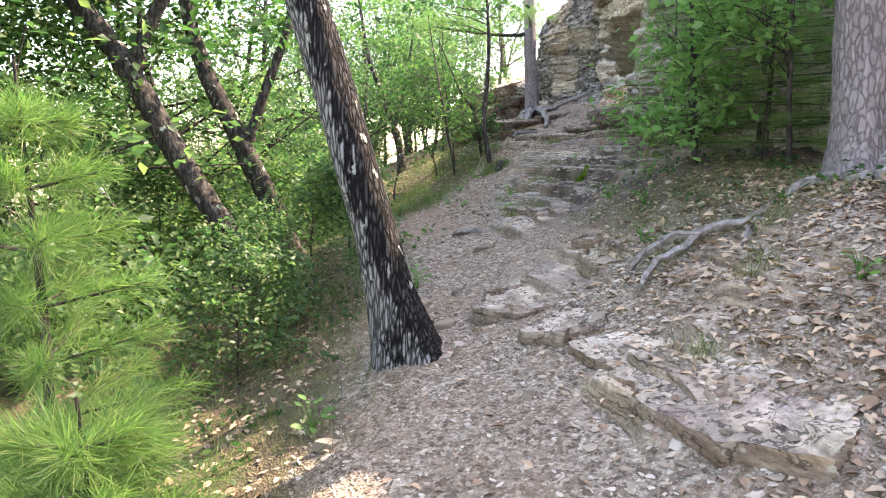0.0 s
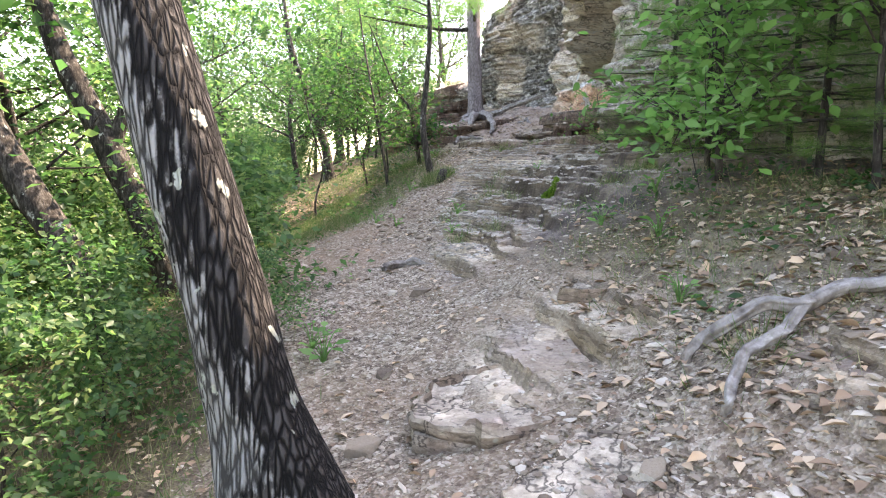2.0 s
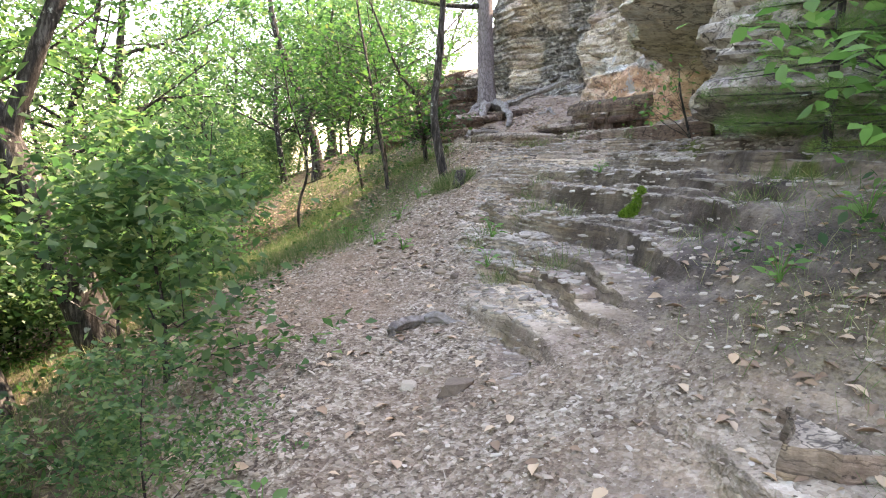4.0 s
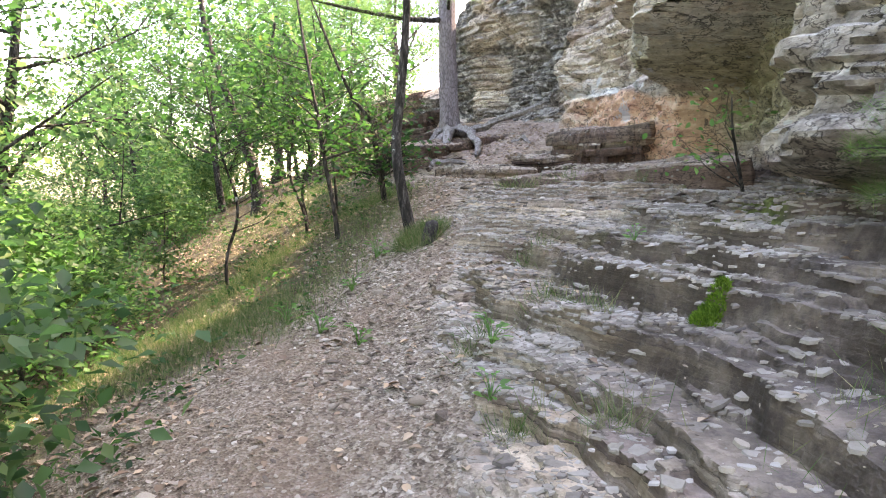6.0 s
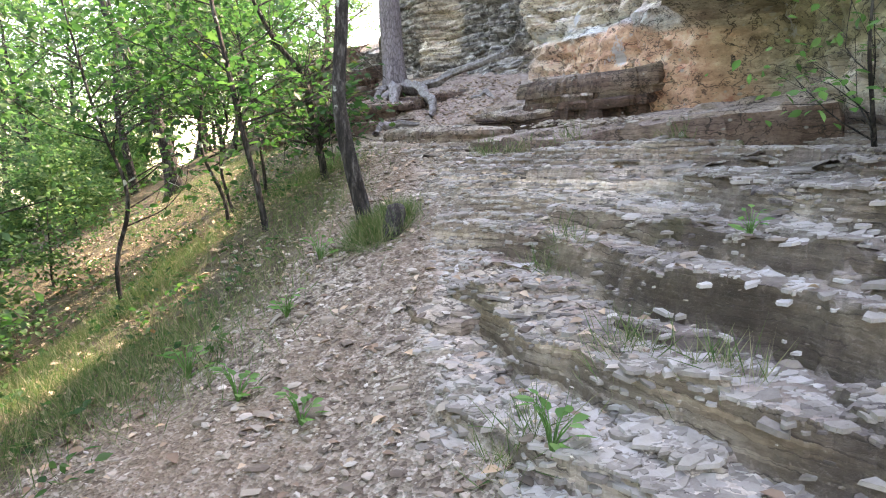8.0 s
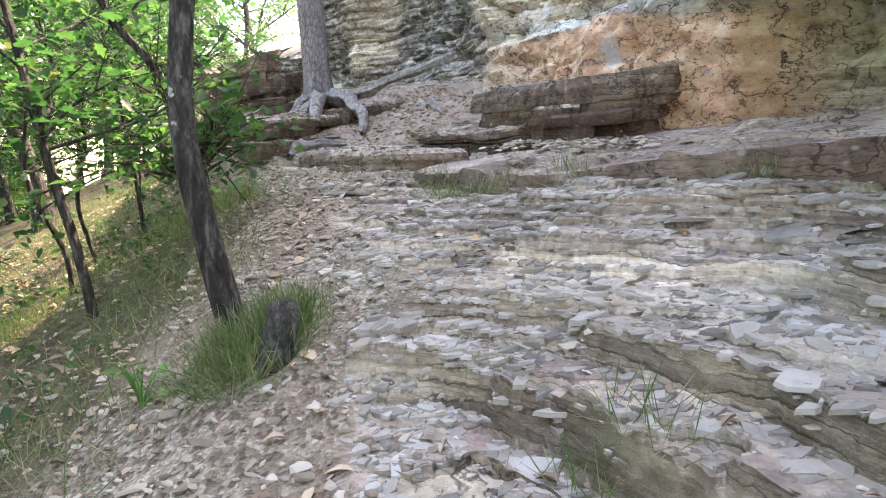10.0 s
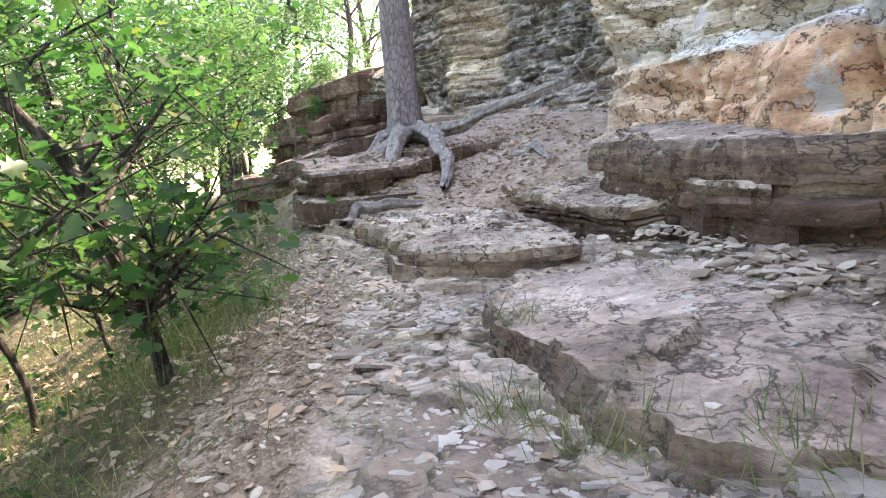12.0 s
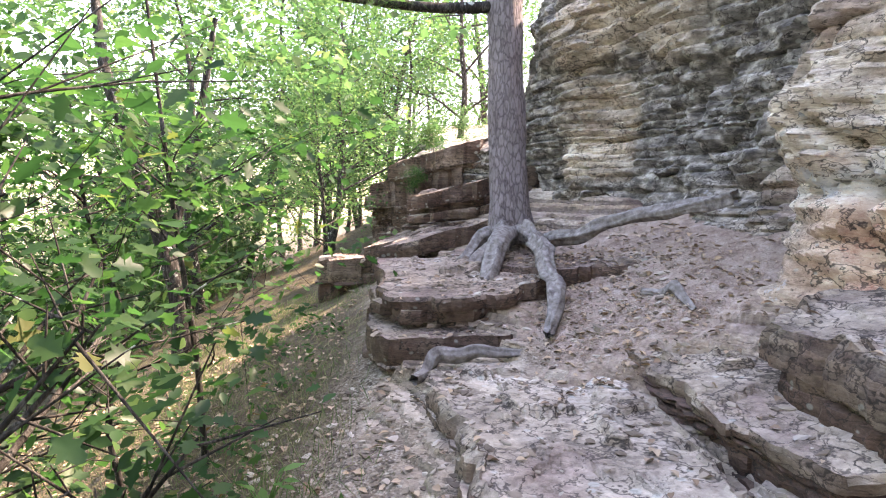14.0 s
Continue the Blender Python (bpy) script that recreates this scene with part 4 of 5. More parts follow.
# ---- the two pines ----
def pine_trunk(name, label, points, radii, seed, flare):
    return leaning_tree(name, label, points, radii, PINE_BARK, seed, sides=32, flare=flare)


ridge_pine = pine_trunk("ridge_pine", "straight grey-brown pine on a rock ledge with exposed roots",
                        [(2.5, 19.3, 2.35), (2.48, 19.3, 2.9), (2.42, 19.3, 4.0), (2.35, 19.3, 6.0), (2.2, 19.3, 9.5)], [0.2, 0.185, 0.165, 0.155, 0.1], 5.0, 0.55)
slope_pine = pine_trunk("slope_pine", "thick plated pine at the top of the bank with bare roots",
                        [(3.15, 5.05, 1.25), (3.12, 5.05, 1.8), (3.02, 5.05, 2.8), (2.85, 5.05, 4.5), (2.7, 5.0, 8.5)], [0.24, 0.225, 0.21, 0.19, 0.12], 6.0, 0.6)


def root_part(parent, points, radii, seed, sides=10, wood=None):
    base = parent.matrix_world.translation
    pts = np.array(points, float) - np.array(base)
    rr = np.random.default_rng(seed)
    fine = []
    for k in range(len(pts) - 1):
        for t in (0, 0.5):
            q = pts[k] * (1 - t) + pts[k + 1] * t
            fine.append(q + (rr.normal(0, 0.035, 3) if t else 0))
    fine.append(pts[-1])
    rad = np.interp(np.linspace(0, len(radii) - 1, len(fine)), np.arange(len(radii)), radii)
    part("root", limbs_mesh("root", [dict(points=fine, radii=rad, sides=max(26, sides), step=0.025, bump=0.5, seed=seed,
         flare=lambda s, th: float(np.mean(rad)) * (0.18 * np.cos(4 * th + 1.5 * np.sin(3 * s + seed)) + 0.11 * np.cos(9 * th + 4 * s + np.sin(9 * s)) + 0.06 * np.cos(12 * th - 3 * s) + 0.10 * np.sin(11 * s + seed + th)))], wood or ROOT_WOOD), parent, "weathered bare root")


root_part(ridge_pine, [(2.55, 19.1, 2.6), (2.7, 18.6, 2.55), (2.95, 18.2, 2.66), (3.2, 18.0, 2.78), (3.42, 17.8, 2.86), (3.55, 17.45, 2.92), (3.72, 17.15, 2.98)], [0.07, 0.055, 0.05, 0.045, 0.05, 0.042, 0.04], 1)
root_part(ridge_pine, [(2.6, 19.0, 2.65), (2.68, 18.4, 2.58), (2.66, 18.0, 2.54), (2.62, 17.75, 2.42), (2.66, 17.5, 2.36), (2.6, 17.25, 2.25), (2.52, 17.0, 2.1)], [0.08, 0.07, 0.065, 0.06, 0.06, 0.05, 0.025], 2)
root_part(ridge_pine, [(2.4, 19.1, 2.65), (2.25, 18.6, 2.5), (2.05, 18.3, 2.35), (1.95, 18.2, 2.2)], [0.07, 0.055, 0.04, 0.02], 3)
root_part(ridge_pine, [(2.35, 19.2, 2.6), (2.1, 18.9, 2.45), (1.85, 18.7, 2.25)], [0.07, 0.05, 0.025], 4)
root_part(ridge_pine, [(2.45, 19.0, 2.6), (2.3, 18.4, 2.55), (2.2, 18.0, 2.3), (2.18, 17.9, 2.15)], [0.09, 0.08, 0.06, 0.03], 5)
root_part(slope_pine, [(3.0, 5.0, 1.45), (2.6, 4.75, 1.26), (2.35, 4.62, 1.13), (2.13, 4.55, 1.06), (1.9, 4.62, 0.97), (1.7, 4.58, 0.9), (1.45, 4.7, 0.78), (1.37, 4.75, 0.7), (1.35, 4.76, 0.56)], [0.08, 0.04, 0.028, 0.025, 0.028, 0.027, 0.023, 0.018, 0.011], 6)
root_part(slope_pine, [(1.75, 4.6, 0.92), (1.58, 4.5, 0.82), (1.42, 4.47, 0.75), (1.33, 4.38, 0.66), (1.3, 4.36, 0.5)], [0.026, 0.023, 0.02, 0.018, 0.011], 9)
root_part(slope_pine, [(2.2, 4.58, 1.07), (2.0, 4.4, 0.95), (1.85, 4.2, 0.82)], [0.03, 0.022, 0.012], 10)
root_part(slope_pine, [(3.05, 4.9, 1.4), (2.75, 4.5, 1.1), (2.55, 4.2, 0.98)], [0.1, 0.06, 0.03], 7)
root_part(slope_pine, [(3.15, 4.85, 1.4), (3.0, 4.3, 1.1), (2.75, 3.9, 1.0), (2.55, 3.7, 0.9), (2.5, 3.55, 0.75)], [0.10, 0.07, 0.065, 0.06, 0.03], 8)

def needle_limb(parent, points, radii, tips, seed):
    base = np.array(parent.matrix_world.translation)
    pts = np.array(points, float) - base
    limb = part("limb", limbs_mesh("limb", [dict(points=pts, radii=radii, sides=8, step=0.08, bump=0.2, seed=seed)], DARK_BARK), parent)
    rr = np.random.default_rng(seed)
    t = np.array(tips, float) - base
    k = 420
    pos = np.repeat(t, k, 0) + rr.normal(0, 0.13, (len(t) * k, 3)) * (1.3, 1.3, 0.7)
    part("needles", leaves_mesh("needles", pos, rr.normal(0, 1, pos.shape) + (0, 0, -0.2), rr.normal(0, 1, pos.shape), rr.uniform(0.1, 0.18, len(pos)), NEEDLE, width=0.035), limb)


rr_ = np.random.default_rng(9)
needle_limb(ridge_pine, [(2.4, 19.3, 4.72), (1.7, 19.2, 4.66), (0.7, 19.0, 4.72), (-0.4, 18.8, 4.85)], [0.06, 0.05, 0.035, 0.012],
            [(x, 18.95 + rr_.normal(0, 0.3), 4.86 + rr_.normal(0, 0.1)) for x in np.linspace(-0.7, 1.3, 16)], 3)
needle_limb(ridge_pine, [(2.4, 19.2, 4.9), (2.3, 18.6, 5.0), (2.1, 18.0, 5.05)], [0.04, 0.03, 0.01], [(2.1 + rr_.normal(0, 0.3), 18.1 + rr_.normal(0, 0.3), 5.05 + rr_.normal(0, 0.1)) for _ in range(9)], 4)

def bare_root(label, points, radii, seed):
    root = thing("exposed_root", points[0], label, "root")
    root_part(root, points, radii, seed, 8)


bare_root("weathered root lying across the back of the rock step", [(1.68, 16.75, 1.86), (1.8, 16.95, 1.98), (2.05, 16.98, 2.0), (2.4, 17.0, 1.98)], [0.03, 0.045, 0.04, 0.02], 21)
bare_root("thin brown root crossing the gravel trail", [(0.3, 6.1, 0.2), (0.55, 6.6, 0.29), (0.85, 6.9, 0.42), (1.1, 7.2, 0.55)], [0.02, 0.035, 0.035, 0.02], 22)
bare_root("short weathered stick half buried in gravel", [(1.12, 4.5, 0.4), (1.25, 4.25, 0.46), (1.42, 4.1, 0.5)], [0.02, 0.032, 0.025], 23)
bare_root("pale broken root ends under the cliff", [(3.15, 17.2, 2.35), (3.3, 17.0, 2.42), (3.35, 16.8, 2.3)], [0.02, 0.035, 0.02], 24)
bare_root("dark curved root arching out of the gravel", [(0.15, 8.3, 0.42), (0.25, 8.45, 0.475), (0.36, 8.5, 0.48), (0.5, 8.42, 0.46), (0.6, 8.28, 0.43)], [0.018, 0.03, 0.032, 0.03, 0.018], 26)
bare_root("grey cut root sticking out of the bank", [(0.45, 5.35, 0.12), (0.7, 5.6, 0.24), (0.95, 5.75, 0.36)], [0.02, 0.03, 0.02], 25)

# ---- saplings beside the ledges ----
def sapling(name, seed, label, points, radii, tips, per, spread, size, leaf=None, foliage=None):
    foliage = foliage or LEAF_NEAR
    base = np.array(points[0], float)
    root = thing(name, base, label, "sapling")
    rr = np.random.default_rng(seed)
    p = np.array(points, float) - base
    part("stem", limbs_mesh("stem", [dict(points=p, radii=radii, sides=14, step=0.03, bump=0.4, seed=seed)], DARK_BARK), root)
    t = np.array(tips, float) - base
    for k, q in enumerate(t):
        h = np.clip((q[2] - 0.35) / max(p[-1][2], 0.1), 0.15, 0.95)
        a = np.array([np.interp(h * p[-1][2], p[:, 2], p[:, c]) for c in range(3)])
        mid = (a + q) / 2 + rr.normal(0, 0.05, 3)
        rb = float(np.interp(a[2], p[:, 2], radii)) * 0.45
        branch = part("branch", limbs_mesh("branch", [dict(points=[a, mid, q], radii=[rb, rb * 0.7, rb * 0.3], sides=6, step=0.08, bump=0.1, seed=k)]
                                           + [dict(points=[mid + (q - mid) * f, q + rr.normal(0, spread, 3)], radii=[rb * 0.4, rb * 0.15], sides=5, step=0.1) for f in (0, 0.3, 0.6, 0.9)], DARK_BARK), root)
        cloud = leaf_cloud(rr, np.array([q, mid + (q - mid) * 0.5]), per, spread, size, 0.45)
        part("leaves", leaves_mesh("leaves", *cloud, foliage, LOBED if leaf is None else leaf[0], LOBED_F if leaf is None else leaf[1]), branch)
    return root


def spray(seed, n, c, rad):
    rr = np.random.default_rng(seed)
    return [tuple(np.array(c) + rr.uniform(-1, 1, 3) * np.array(rad)) for _ in range(n)]


OVALS = (OVAL, OVAL_F)
sapling("dark_sapling", 31, "dark barked sapling leaning over the edge of the ledges", [(0.93, 12.4, 0.85), (0.87, 12.44, 1.25), (0.77, 12.5, 1.68), (0.735, 12.54, 1.95), (0.755, 12.6, 2.25), (0.79, 12.6, 2.6), (0.84, 12.65, 3.4), (0.75, 12.9, 5.0)],
        [0.058, 0.05, 0.046, 0.046, 0.044, 0.04, 0.032, 0.015], spray(1, 6, (0.3, 12.9, 4.3), (0.9, 0.8, 0.5)), 18, 0.26, 0.12)
sapling("lobed_leaf_sapling", 39, "leaning oak sapling with spreading leafy branches", [(0.84, 14.62, 1.35), (0.8, 14.6, 1.6), (0.7, 14.45, 2.05), (0.62, 14.3, 2.4), (0.42, 14.3, 2.6), (0.25, 14.3, 2.95), (-0.1, 14.4, 3.8)],
        [0.038, 0.034, 0.03, 0.026, 0.022, 0.018, 0.008], [(1.1, 14.5, 2.05), (1.2, 14.35, 2.1), (0.85, 14.3, 1.95), (0.6, 14.2, 1.85), (0.4, 14.3, 2.05)] + spray(14, 12, (0.35, 14.5, 2.7), (0.75, 0.6, 0.6)) + spray(15, 7, (0.75, 14.5, 2.05), (0.4, 0.4, 0.28)), 13, 0.2, 0.085)
sapling("lobed_leaf_sapling", 32, "young oak sapling with broad lobed leaves", [(0.24, 13.74, 0.95), (0.2, 13.74, 1.35), (0.1, 13.72, 1.8), (0.02, 13.75, 2.3), (-0.15, 13.9, 3.2), (-0.3, 14.1, 4.2)],
        [0.03, 0.026, 0.024, 0.02, 0.015, 0.008], spray(2, 12, (-0.2, 14.2, 2.9), (0.85, 0.7, 0.8)) + spray(13, 4, (0.5, 13.8, 2.1), (0.35, 0.3, 0.25)), 16, 0.24, 0.09)
sapling("forked_sapling", 33, "forked thin sapling with green leaves on the drop side", [(0.3, 17.2, 1.05), (0.25, 17.2, 1.8), (0.1, 17.2, 2.8), (-0.1, 17.3, 4.2)],
        [0.024, 0.02, 0.016, 0.008], spray(3, 16, (0.1, 17.2, 3.0), (0.9, 0.8, 0.9)), 20, 0.27, 0.10)
sapling("broad_leaf_bush", 34, "many stemmed bush with broad oval leaves", [(-0.2, 15.6, 0.3), (-0.12, 15.6, 1.1), (-0.4, 15.55, 1.7), (-0.3, 15.6, 2.4), (-0.6, 15.8, 3.4)],
        [0.026, 0.022, 0.019, 0.015, 0.008], spray(4, 26, (-0.4, 15.7, 2.6), (1.1, 1.1, 0.9)), 32, 0.26, 0.095, OVALS)
sapling("broad_leaf_bush", 36, "dark green bush with broad oval leaves below the ledge", [(-0.9, 14.2, -0.2), (-1.05, 14.2, 0.7), (-0.85, 14.25, 1.3), (-1.1, 14.3, 2.0), (-1.3, 14.4, 3.0)],
        [0.022, 0.019, 0.017, 0.013, 0.007], spray(6, 22, (-0.9, 14.4, 2.2), (0.9, 0.9, 0.8)), 26, 0.26, 0.09, OVALS)
sapling("broad_leaf_bush", 37, "leafy green bush leaning over the drop below the pine", [(-0.1, 17.0, 0.75), (-0.28, 17.0, 1.5), (-0.1, 17.0, 2.1), (-0.35, 17.0, 2.7), (-0.5, 17.1, 3.5)],
        [0.022, 0.019, 0.017, 0.013, 0.007], spray(7, 26, (-0.15, 16.9, 2.7), (0.95, 1.0, 0.8)), 30, 0.26, 0.09, OVALS)
sapling("cliff_shrub", 40, "small sprawling bright green shrub rooted in the cliff foot", [(2.95, 10.45, 1.6), (2.85, 10.4, 1.85), (2.75, 10.35, 2.1), (2.7, 10.3, 2.3)],
        [0.012, 0.01, 0.008, 0.004], [(2.5, 10.5, 2.0), (2.6, 10.2, 2.25), (2.75, 10.7, 2.1), (2.45, 10.25, 1.95), (2.8, 10.5, 2.35)], 12, 0.13, 0.055, OVALS, LEAF_BRIGHT)
sapling("bank_sapling", 38, "bright green sapling reaching out from the bank", [(3.0, 5.9, 1.3), (2.95, 5.9, 2.0), (2.9, 5.85, 2.9), (2.85, 5.8, 3.8)],
        [0.025, 0.02, 0.016, 0.008], spray(8, 14, (2.6, 5.9, 2.9), (0.7, 0.5, 0.6)), 34, 0.2, 0.09, OVALS, LEAF_BRIGHT)
sapling("bank_sapling", 35, "bright green sapling under the cliff with layered leaves", [(2.6, 7.0, 1.2), (2.55, 6.95, 1.8), (2.45, 6.9, 2.6), (2.4, 6.9, 3.8)],
        [0.03, 0.025, 0.02, 0.01], [(1.95, 6.3, 1.75), (1.85, 6.1, 1.65), (2.2, 6.2, 1.8)] + spray(5, 16, (2.35, 6.8, 2.7), (0.8, 0.6, 0.8)), 44, 0.22, 0.10, OVALS, LEAF_BRIGHT)


# ---- young pine close to the start, feathery cedar under the cliff ----
def needle_tree(name, label, at, height, seed, whorls, reach, needle, per, droop=0.1):
    rr = np.random.default_rng(seed)
    root = thing(name, at, label, "conifer")
    part("stem", limbs_mesh("stem", [dict(points=[(0, 0, 0), (0.03, 0.02, height * 0.5), (0, 0, height)], radii=[0.03, 0.022, 0.006], sides=8, step=0.1, bump=0.15)], DARK_BARK), root)
    for w in range(whorls):
        z = height * (0.12 + 0.86 * w / whorls)
        for b in range(5):
            ang = b * 1.2566 + w * 0.6 + rr.uniform(-0.3, 0.3)
            ln = reach * (1.1 - 0.8 * w / whorls) * rr.uniform(0.7, 1.2)
            d = np.array([math.cos(ang), math.sin(ang), 0.35])
            a, e = np.array([0, 0, z]), np.array([0, 0, z]) + d * ln - np.array([0, 0, droop * ln])
            branch = part("branch", limbs_mesh("branch", [dict(points=[a, (a + e) / 2, e], radii=[0.009, 0.007, 0.003], sides=5, step=0.12)], DARK_BARK), root)
            pos = np.concatenate([np.repeat((a + (e - a) * t)[None], per, 0) for t in np.linspace(0.3, 1.0, 7)]) + rr.normal(0, 0.025, (7 * per, 3))
            dr = d * 0.8 + rr.normal(0, 0.6, pos.shape)
            part("needles", leaves_mesh("needles", pos, dr, rr.normal(0, 1, pos.shape) + np.array([0, 0, 1]), needle * rr.uniform(0.7, 1.2, len(pos)), NEEDLE, width=0.03), branch)
    return root


needle_tree("young_pine", "sunlit young pine with long soft needles", (-1.85, 3.0, ground_at(-1.85, 3.0) - 0.05), 2.5, 41, 8, 0.62, 0.17, 60)
needle_tree("young_pine", "small sunlit pine seedling at the edge of the trail", (-1.3, 2.3, ground_at(-1.3, 2.3) - 0.05), 1.0, 42, 5, 0.5, 0.16, 70)
needle_tree("cedar", "feathery dark cedar growing under the cliff", (3.1, 6.6, ground_at(3.1, 6.6) - 0.05), 2.3, 43, 11, 0.75, 0.08, 90, 0.4)
needle_tree("cedar", "feathery dark cedar growing under the cliff", (3.5, 7.6, ground_at(3.5, 7.6) - 0.05), 2.9, 44, 11, 0.85, 0.09, 80, 0.4)
needle_tree("cedar", "small feathery cedar on the grassy bank", (2.75, 8.3, ground_at(2.75, 8.3) - 0.05), 1.9, 45, 9, 0.7, 0.08, 80, 0.4)

cedar = scene.objects["cedar"]
for k, (x, y, sc) in enumerate(((3.5, 5.9, 1.05), (3.9, 6.9, 1.15), (2.75, 7.5, 0.85), (3.3, 8.3, 0.8))):
    copy_thing(cedar, pose(x, y, ground_at(x, y) - 0.05, 0, 0, 70 * k) @ Matrix.Scale(sc, 4))


# ---- rock slabs and blocks ----
def rock_block(name, label, outline, z0, z1, tilt=(0, 0), seed=1, strata=5, rough=0.05, mat=None, spacing=0.03, undercut=0.0, worn=0.0):
    """A stack of ragged layers, each a part; the cap has a flaked top."""
    p = np.array(outline, float)
    c = p.mean(0)
    closed = np.concatenate([p, p[:1]])
    seg = np.concatenate([[0], np.cumsum(np.hypot(*np.diff(closed, axis=0).T))])
    n = max(24, int(seg[-1] / spacing))
    s = np.linspace(0, seg[-1], n, endpoint=False)
    q = np.stack([np.interp(s, seg, closed[:, k]) for k in (0, 1)], -1)
    for _ in range(3):
        q = (q + 0.5 * np.roll(q, 1, 0) + 0.5 * np.roll(q, -1, 0)) / 2
    rad = q - c
    unit = rad / np.linalg.norm(rad, axis=1)[:, None]
    wrap = np.stack([np.cos(s / seg[-1] * 2 * math.pi), np.sin(s / seg[-1] * 2 * math.pi)], -1) * seg[-1] / 6.28
    rr = np.random.default_rng(seed)
    base = np.array([c[0], c[1], z0])
    top = lambda xy: z1 + (xy[:, 0] - c[0]) * tilt[0] + (xy[:, 1] - c[1]) * tilt[1]
    root = thing(name, base, label, "rock")
    cuts = np.concatenate([[0.0], np.sort(rr.uniform(0.12, 0.85, strata - 1)), [1.0]])
    for k in range(strata):
        lo, hi = cuts[k] - 0.004, cuts[k + 1]
        cap = k == strata - 1
        along = s * rr.uniform(0.8, 1.8) + 0.6 * fbm(s * 2, s * 0 + k, seed, 3)
        cell = np.floor(along).astype(np.int64)
        off = rough * (0.55 * lattice(cell, cell * 0 + k, cell * 0 + seed) + 0.9 * vnoise(wrap[:, 0] * 1.5, wrap[:, 1] * 1.5, k * 3.3 + seed) + rr.uniform(-0.6, 0.5) + 0.35 * (1 - k / strata))
        off = off + 0.9 * rough * fbm(wrap[:, 0] * 4, wrap[:, 1] * 4, k * 1.9 + seed, 5) + 0.5 * rough * lattice(np.floor(s * 7 + 3 * k).astype(np.int64), cell * 0 + k, cell * 0 + seed + 5) + 0.35 * rough * np.round(1.6 * vnoise(wrap[:, 0] * 7, wrap[:, 1] * 7, k * 2.3 + seed)) + (0.35 * rough if cap else 0) + 0.35 * rough * fbm(wrap[:, 0] * 17, wrap[:, 1] * 17, k * 2.7 + seed, 2)
        off = off - undercut * (1 - (k + 1) / strata)
        rings = []
        for h, inset in ((lo, -0.16), (lo, -0.012), (lo + 0.3 * (hi - lo), 0.0), (lo + 0.7 * (hi - lo), 0.004 - 0.3 * worn * cap), (hi, -0.012 - worn * cap)):
            xy = q + unit * (off + inset + 0.25 * rough * fbm(wrap[:, 0] * 11, wrap[:, 1] * 11, h * 23 + seed, 2))[:, None]
            wav = 0.03 * fbm(wrap[:, 0] * 2.5, wrap[:, 1] * 2.5, h * 3 + seed, 4)
            rings.append(np.concatenate([xy, (z0 + (top(xy) - z0) * h + wav)[:, None]], 1))
        edge = rings[-1][:, :2]
        steps = np.linspace(0.97, 0.0, max(7, int(np.linalg.norm(rad, axis=1).mean() / 0.035))) if cap else (0.93, 0.75)
        for f in steps:
            xy = c + (edge - c) * f
            flake = terraced(0.08 * fbm(xy[:, 0] * 1.9, xy[:, 1] * 1.9, seed * 1.7, 5), 0.93, FLAKES) if cap else 0
            rings.append(np.concatenate([xy, (z0 + (top(xy) - z0) * hi + flake + 0.005 * fbm(xy[:, 0] * 13, xy[:, 1] * 13, 2.0, 2))[:, None]], 1))
        v = np.stack(rings) - base
        i = np.arange(len(rings) * n).reshape(len(rings), n)
        j = np.roll(i, -1, 1)
        f = np.stack([i[:-1], j[:-1], j[1:], i[1:]], -1).reshape(-1, 4)
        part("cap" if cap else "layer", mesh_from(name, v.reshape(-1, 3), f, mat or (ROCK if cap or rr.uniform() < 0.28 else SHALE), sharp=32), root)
    return root


rock_block("rock_ledge", "long purple-grey layered ledge with a dark undercut front", [(2.2, 14.3), (2.15, 13.95), (2.2, 13.5), (2.2, 13.1), (2.35, 12.78), (2.55, 12.5), (2.8, 12.2), (3.0, 11.8), (3.5, 11.2), (4.0, 12.2), (3.95, 13.8), (2.95, 14.45), (2.4, 14.55)],
           1.42, 1.82, (0.17, 0.0), 3, 3, 0.06, LEDGE, undercut=0.16, worn=0.03)
rock_block("rock_ledge", "flat grey slab of rock forming a step of the trail", [(1.75, 16.62), (1.92, 15.59), (1.94, 15.17), (2.08, 14.97), (2.41, 14.9), (2.67, 14.93), (2.95, 15.05), (3.04, 15.6), (2.9, 16.6), (2.6, 17.1), (2.1, 17.2)],
           1.5, 1.9, (0.02, 0.01), 5, 2, 0.04, SLAB, undercut=0.06, worn=0.06)
rock_block("rock_block", "large purple-brown sandstone block with layered sides", [(3.36, 15.75), (3.3, 15.0), (3.34, 14.4), (3.42, 13.95), (3.75, 13.6), (4.5, 13.6), (4.5, 16.1), (3.7, 16.15)],
           1.6, 2.46, (0.2, 0.04), 7, 4, 0.08, undercut=0.12, worn=0.05)
rock_block("rock_ledge", "low layered step of rock below the big block", [(2.95, 16.9), (3.0, 16.2), (3.1, 15.6), (3.2, 15.1), (3.5, 15.0), (3.9, 15.6), (3.9, 16.9), (3.4, 17.2)],
           1.7, 2.15, (0.22, 0.06), 9, 9, 0.06)
rock_block("rock_ledge", "low dark grey layered step in front of the pine", [(1.3, 18.3), (1.38, 17.5), (1.5, 17.2), (2.3, 17.12), (2.6, 17.4), (2.5, 18.3)],
           1.6, 2.06, (0.06, 0.05), 11, 6, 0.07, LEDGE)
